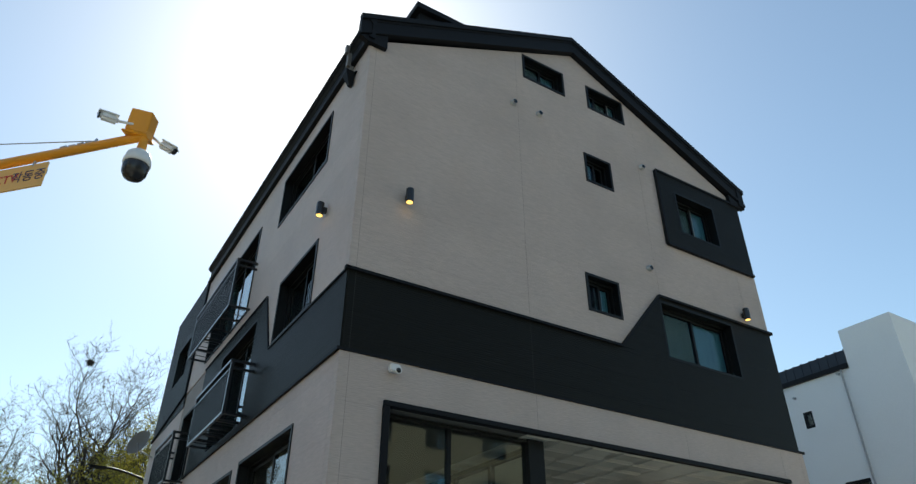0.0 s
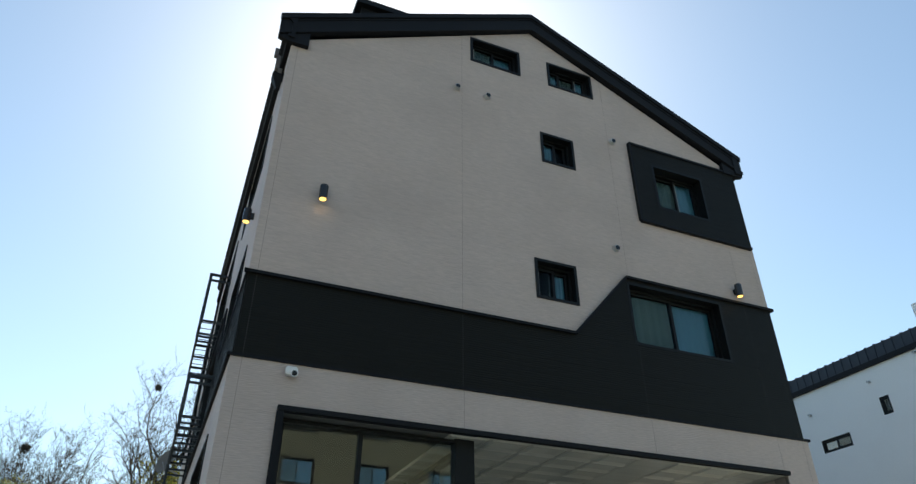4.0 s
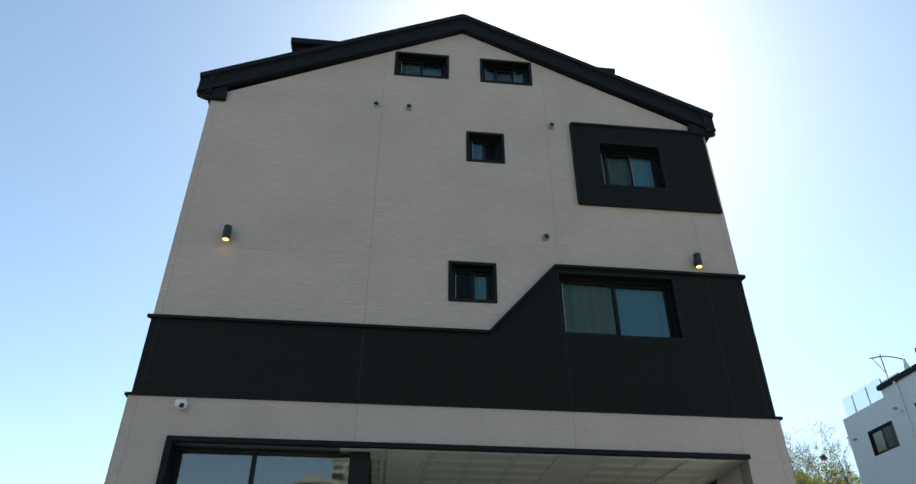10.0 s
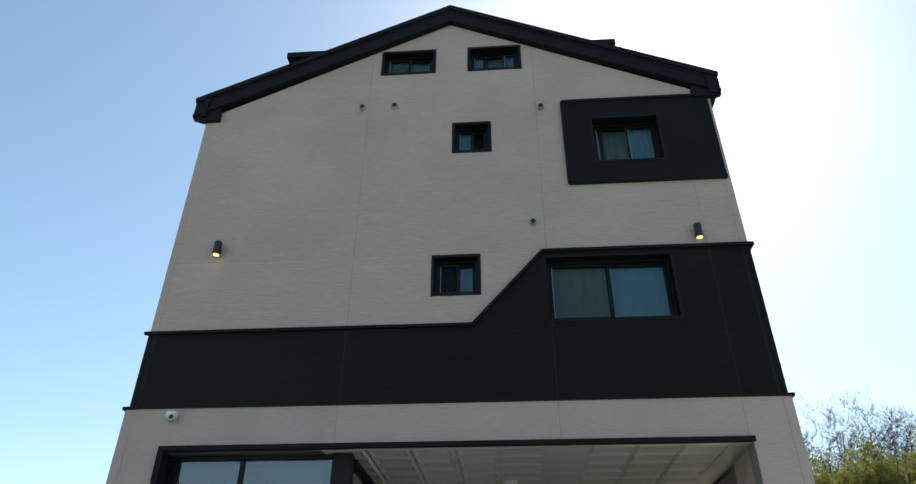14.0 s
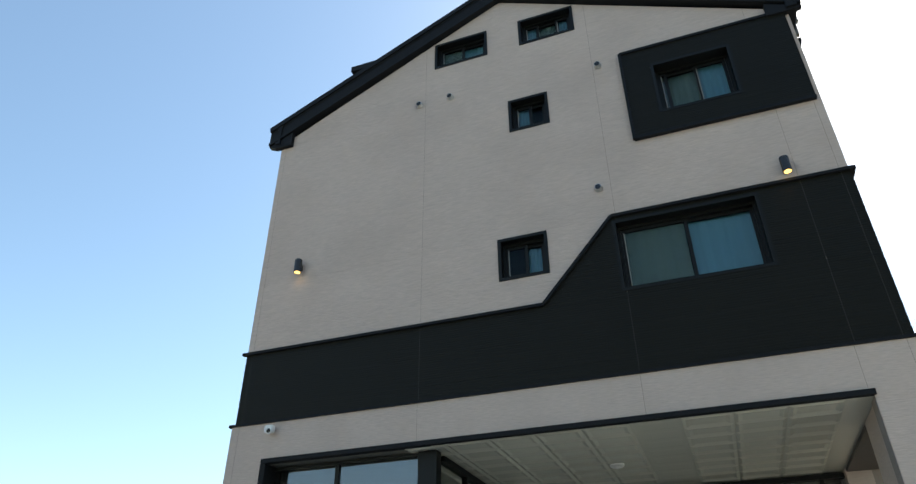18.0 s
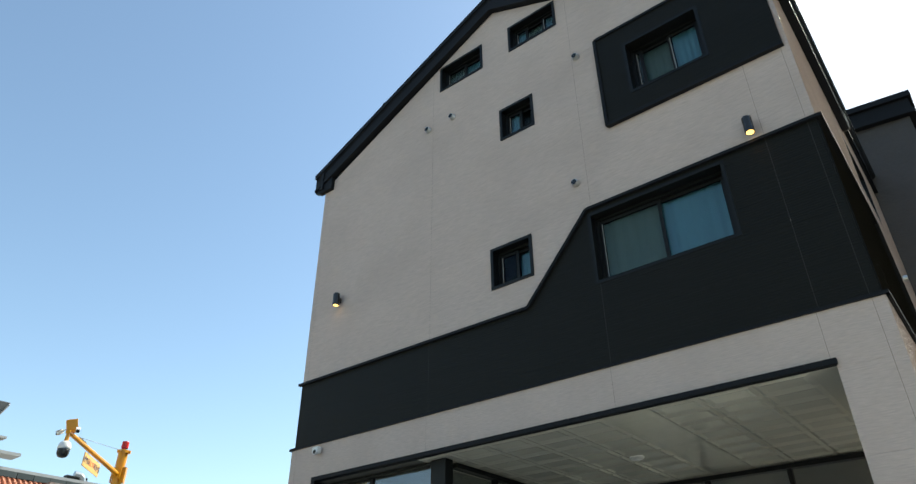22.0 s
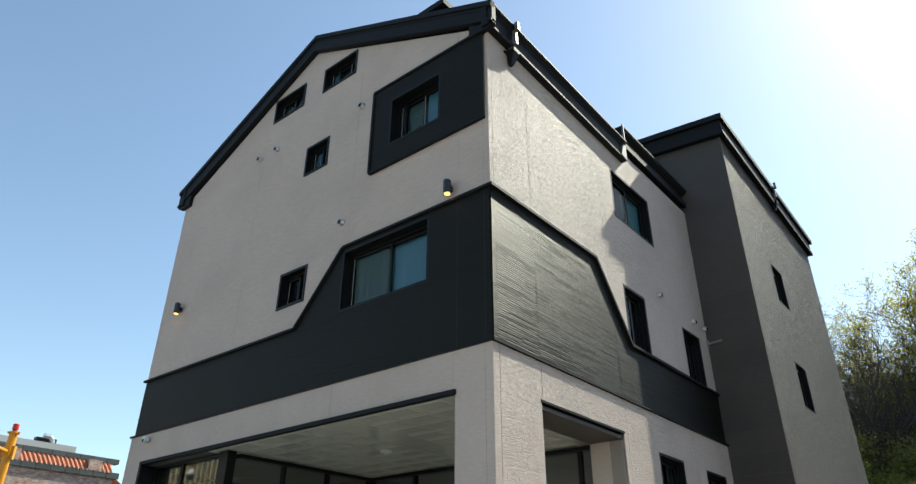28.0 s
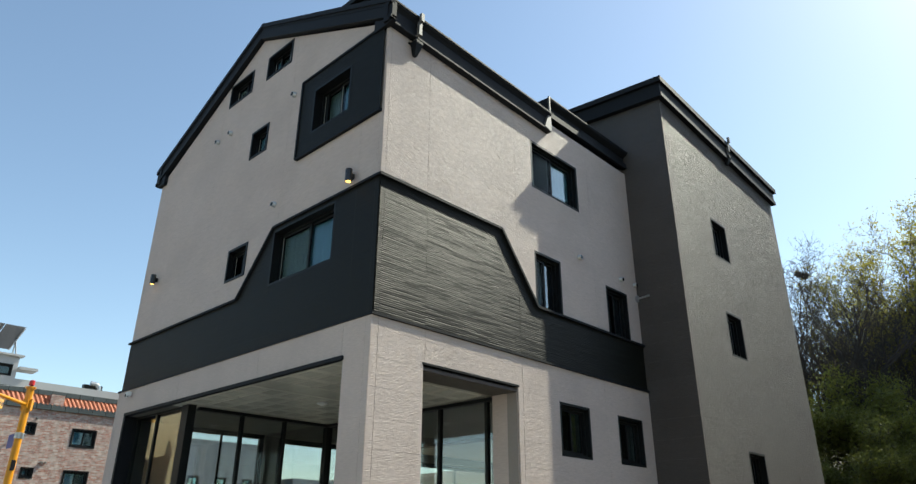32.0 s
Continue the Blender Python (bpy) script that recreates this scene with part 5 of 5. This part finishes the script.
cream = thing("cream_hall", (0, 0, 0), "cream ribbed metal hall down the road", "hall")
def CH(u, z, d): return (-19.0 + d, u, z)
cw = wall("wall", CH, (-15.0, -4.2, 0, 13.0), [], [], -0.3, 0, CREAM, cream)
for i in range(36):
    bm = bmesh.new()
    slab(bm, -14.9 + i * 0.3, -14.8 + i * 0.3, 0, 12.9, 0.0, 0.16, CH)
    obj("rib", bm, CREAM, cw)
bm = bmesh.new()
box(bm, (-30, -15, 12.8), (-19.3, -4.2, 13.0))
box(bm, (-30, -4.4, 0), (-19.3, -4.2, 12.8))
obj("hall_body", bm, CREAM, cream)
rebase(cream, (-24, -9, 0))

# ---- dish on the left rear and the lane lamp ----
dish = thing("satellite_dish", LT(21.3, 7.0, 0), "grey satellite dish on the rear corner of the house", "satellite dish")
bm = bmesh.new()
lathe(bm, [(0.02, 0.0), (0.22, 0.03), (0.36, 0.09), (0.37, 0.09), (0.22, 0.02), (0.02, -0.02)], Matrix.Translation((-0.42, -0.1, 0.12)) @ pose(0, 0, 0, 74, 0, -52), 24)
obj("reflector", bm, mat("weathered_dish", (0.15, 0.135, 0.115), 0.6), dish, smooth=True)
bm = bmesh.new()
tube(bm, (0.0, 0, -0.2), (-0.4, -0.05, -0.05), 0.025, 0.025, 8)
tube(bm, (-0.4, -0.1, -0.3), (-0.55, -0.55, 0.0), 0.012, 0.012, 6)
obj("arm", bm, STEEL, dish)
lane = thing("lane_lamp", (2.6, 25.0, -0.6), "dark lane lamp post with a curved arm", "street lamp")
bm = bmesh.new()
tube(bm, (0.9, 0, 0.6), (0.9, 0, 7.55), 0.08, 0.06, 12)
pts = [Vector((0.9 - i * 0.28, 0, 7.5 + 0.28 * math.sin(i / 6 * 1.9))) for i in range(6)]
for p, q in zip(pts, pts[1:]):
    tube(bm, p, q, 0.04, 0.04, 8)
obj("post", bm, FRAME, lane)
bm = bmesh.new()
box(bm, (-0.95, -0.12, 7.72), (-0.4, 0.12, 7.80))
bmesh.ops.bevel(bm, geom=bm.edges[:], offset=0.03, segments=2, affect="EDGES")
obj("lamp_head", bm, FRAME, lane)

# ---- pipe stub on the right wall ----
stub = thing("pipe_bracket", RT(16.0, 7.55, 0.0), "short white pipe bracket on the side wall", "bracket")
bm = bmesh.new()
tube(bm, (0, 0, 0), (0.36, 0.0, 0.02), 0.028, 0.025, 10)
tube(bm, (0, 0, 0), (0.04, 0, 0), 0.09, 0.09, 12)
obj("pipe", bm, STEEL, stub)


# ---- trees ----
def grow(rng, height, spread, leafy, leaf_size=0.05, scatter=0.2, low=0.3):
    """Trunk, limb and leaf meshes of one tree with winding limbs, standing at the origin."""
    wood, leaf = [], []
    wf, tf, lf = [], [], []
    tips = []
    SEGS, SIDES, SWAY, KIDS = (9, 8, 6, 4, 3, 2), (8, 6, 4, 3, 3, 3), (0.07, 0.15, 0.21, 0.26, 0.3, 0.3), (11, 7, 5, 4, 3, 0)

    def limb(p, d, length, r, level):
        n, sides = SEGS[level], SIDES[level]
        at, ring = [], None
        for i in range(n + 1):
            turn = d.to_track_quat("Z", "Y").to_matrix()
            k = len(wood)
            rr = max(0.0068, r * (1 - (0.55 if level else 0.62) * i / n))
            for s in range(sides):
                wood.append(p + turn @ Vector((math.cos(s * math.tau / sides) * rr, math.sin(s * math.tau / sides) * rr, 0)))
            if ring is not None:
                for s in range(sides):
                    (tf if level < 2 else wf).append((ring + s, ring + (s + 1) % sides, k + (s + 1) % sides, k + s))
            ring = k
            at.append((p.copy(), d.copy(), rr))
            if i < n:
                w = SWAY[level]
                d = (d + Vector((rng.gauss(0, w), rng.gauss(0, w), rng.gauss(0.06, w * 0.7)))).normalized()
                p = p + d * (length / n)
        if level >= 4:
            tips.append(p)
        if level < 5:
            az = rng.uniform(0, math.tau)
            for j in range(KIDS[level]):
                f = (low if level == 0 else 0.25) + (0.97 - (low if level == 0 else 0.25)) * (j + rng.uniform(0.2, 0.8)) / KIDS[level]
                q, e, rr = at[min(n, int(round(f * n)))]
                az += 2.4 + rng.uniform(-0.5, 0.5)
                side = Vector((math.cos(az), math.sin(az), rng.uniform(0.0, 0.5)))
                nd = (e * rng.uniform(0.55, 0.95) + side * spread).normalized()
                limb(q, nd, length * rng.uniform(0.38, 0.58) * (1.15 - 0.35 * f if level == 0 else 1), max(0.006, rr * (rng.uniform(0.5, 0.75) if level < 2 else rng.uniform(0.4, 0.55))), level + 1)

    limb(Vector((0, 0, 0)), Vector((0, 0, 1)), height * 0.78, height * 0.017, 0)
    for p in tips:
        for _ in range(leafy):
            c = p + Vector((rng.gauss(0, scatter), rng.gauss(0, scatter), rng.gauss(0, scatter)))
            s = leaf_size * rng.uniform(0.6, 1.2)
            e1 = Vector((rng.gauss(0, 1), rng.gauss(0, 1), rng.gauss(0, 1))).normalized()
            e2 = e1.cross(Vector((rng.gauss(0, 1), rng.gauss(0, 1), rng.gauss(0, 1)))).normalized()
            k = len(leaf)
            leaf.extend(c + e1 * s * a + e2 * s * 0.6 * b for a, b in ((-1, 0), (0, -1), (1, 0), (0, 1)))
            lf.append((k, k + 1, k + 2, k + 3))
    return (wood, tf), (wood, wf), (leaf, lf)


def raw(name, data, material, parent):
    me = bpy.data.meshes.new(name)
    kept = {v: i for i, v in enumerate(sorted({v for f in data[1] for v in f}))}
    me.from_pydata([tuple(data[0][v]) for v in kept], [], [tuple(kept[v] for v in f) for f in data[1]])
    me.materials.append(material)
    ob = new(name, me)
    ob.parent = parent
    return ob


rng = random.Random(11)
KINDS, TALL, TIP = {}, {}, {}
for kind, seed, h, spread, leafy, size, loose, low, lm, words in (
        ("bare", 21, 14, 0.8, 0, 0, 0, 0.3, None, "bare grey deciduous tree with fine winding twigs on the hill"),
        ("bud", 22, 14, 0.75, 1, 0.035, 0.12, 0.28, BUD, "nearly bare tree with mauve buds on the hill"),
        ("green", 23, 12, 0.85, 6, 0.065, 0.16, 0.15, LEAF, "tree with loose fresh green spring leaves"),
        ("yellow", 24, 14, 0.65, 4, 0.055, 0.14, 0.25, LEAF2, "tall tree with sparse yellow-green young leaves"),
        ("dark", 25, 8, 0.95, 6, 0.075, 0.22, 0.05, LEAF3, "bushy dark green tree on the hillside")):
    wood, twigs, leaf = grow(random.Random(seed), h, spread, leafy, size, loose, low)
    t = thing("tree", (0, 0, -500), words, "tree", "trees on the hill")
    raw("trunk", wood, BARK, t)
    raw("bare_crown", twigs, BARK, t)
    if leafy:
        raw("foliage", leaf, lm, t)
    KINDS[kind], TALL[kind] = t, max(v.z for v in wood[0])
    TIP[kind] = max((wood[0][v] for f in wood[1] for v in f), key=lambda p: p.z)
used = set()


def plant(kind, x, y, tall, turn):
    m = pose(x, y, rise(x, y) - 0.15, 0, 0, turn)
    if kind not in used:
        used.add(kind)
        t = KINDS[kind]
        t.matrix_world = m
    else:
        t = copy_thing(KINDS[kind], m)
    s = tall / TALL[kind]
    t.scale = (s, s, s)
    return t


SKYLINE = ((-9, 7), (-5, 9.2), (-2, 11.4), (0, 12.6), (3, 14.2), (6, 14.5), (10, 13), (12, 14.5), (15, 16.5), (17, 16), (20, 10), (24, 10.5), (27, 13.5), (31, 15.5), (37, 15))
def skyline(x): return float(np.interp(x, [p[0] for p in SKYLINE], [p[1] for p in SKYLINE]))


for i in range(27):
    x = -9 + i * 1.75 + rng.uniform(-0.7, 0.7)
    y = rng.uniform(37, 44) if x < 9 or x > 20 else rng.uniform(43, 48)
    if (x < 5 or 9 < x < 20) and i % 2:
        continue
    plant(("bare", "yellow", "bud", "yellow", "bare", "yellow", "green")[i % 7] if x > 20 or 4 < x < 9 else ("yellow", "green")[i % 2] if x > 4 else "bare", x, y, skyline(x) * rng.uniform(0.82, 1.02) * (1.0 if x < 9 or x > 20 else 1.12) - rise(x, y), rng.uniform(0, 360))
for i in range(52):
    x = -8 + i * 1.35 + rng.uniform(-0.8, 0.8) if i < 34 else 25 + (i - 34) * 0.6
    if 9 < x < 20 and i % 3:
        continue
    plant(("green", "yellow")[i % 2], x, rng.uniform(35, 41), skyline(x) * (rng.uniform(0.45, 0.68) * (0.75 if 9 < x < 19 else 1.2 if x < 4 else 1.0) if x < 22 else rng.uniform(0.5, 0.68)), rng.uniform(0, 360))
for i in range(34):
    x = -9 + i * 1.4 + rng.uniform(-1, 1)
    plant("dark", x, rng.uniform(31, 37), skyline(x) * rng.uniform(0.35, 0.6), rng.uniform(0, 360))

for x, y, z, turn in ((15.9, 46.0, 24.4, 20), (17.6, 45.0, 24.6, 140), (14.4, 47.5, 20.6, 200), (11.7, 47.5, 18.6, 250), (9.4, 46.5, 15.4, 75), (17.8, 47.0, 20.2, 300)):
    plant("yellow", x, y, z - rise(x, y), turn)
for x, y, z, turn in ((25.9, 38.0, 17.2, 10), (29.2, 38.5, 16.9, 60), (31.0, 38.0, 16.9, 100), (33.1, 38.5, 15.8, 210)):
    plant("bare", x, y, z - rise(x, y), turn)
for x, y, z, turn in ((13.0, 43.0, 17.4, 40), (10.9, 42.0, 15.6, 200), (-1.8, 36.0, 13.6, 15), (-2.6, 37.5, 13.7, 77), (-4.4, 38.5, 12.6, 190), (-3.2, 36.5, 11.4, 130), (2.8, 38.0, 14.8, 220)):
    plant("bare", x, y, z - rise(x, y), turn)
for x, y, z, turn in ((23.6, 36.0, 13.2, 30), (24.6, 37.0, 13.9, 110), (25.6, 36.0, 13.2, 170), (26.8, 35.5, 12.7, 0), (28.2, 36.0, 12.7, 70), (29.5, 35.0, 12.8, 140), (30.8, 36.0, 13.1, 200), (32.3, 35.5, 12.8, 280), (33.8, 36.5, 13.2, 330)):
    plant("green" if turn % 100 else "yellow", x, y, z - rise(x, y), turn)
for x, y, z, turn in ((3.9, 34.0, 13.2, 0), (2.8, 35.0, 11.6, 80), (0.5, 34.5, 9.6, 160), (-1.2, 35.0, 9.2, 240), (-3.0, 35.0, 9.0, 300)):
    plant("yellow" if turn != 160 else "green", x, y, z - rise(x, y), turn)

# magpie nests in the bare crowns
for x, y, z in ((1.3, 38.0, 15.0), (-3.6, 36.0, 10.7), (10.7, 37.0, 14.4), (33.6, 38.0, 13.4), (9.0, 42.0, 16.3)):
    k = (z - rise(x, y) - 0.1) / TIP["bare"].z
    off = pose(0, 0, 0, 0, 0, 40 * x) @ (TIP["bare"] * k)
    plant("bare", x - off.x, y - off.y, TALL["bare"] * k, 40 * x)
    nest = thing("bird_nest", (x, y, z), "dark ball nest of twigs in a bare crown", "bird nest", "nests")
    bm = bmesh.new()
    for _ in range(140):
        d = Vector((rng.gauss(0, 1), rng.gauss(0, 1), rng.gauss(0, 0.8))).normalized()
        s = Vector((rng.gauss(0, 1), rng.gauss(0, 1), rng.gauss(0, 1))).normalized() * rng.uniform(0.08, 0.15)
        p = d * rng.uniform(0.08, 0.18)
        tube(bm, p - s, p + s, 0.012, 0.008, 3, False)
    obj("twigs", bm, BARK, nest)


# ---- bases ----
rebase(house, (7.67, 11.9, 0))
rebase(white, (31.0, 18.0, 0))
rebase(shop, (7.9, 9.5, 0.15))
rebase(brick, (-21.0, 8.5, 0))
rebase(grey, (-30.5, 5.0, 0))
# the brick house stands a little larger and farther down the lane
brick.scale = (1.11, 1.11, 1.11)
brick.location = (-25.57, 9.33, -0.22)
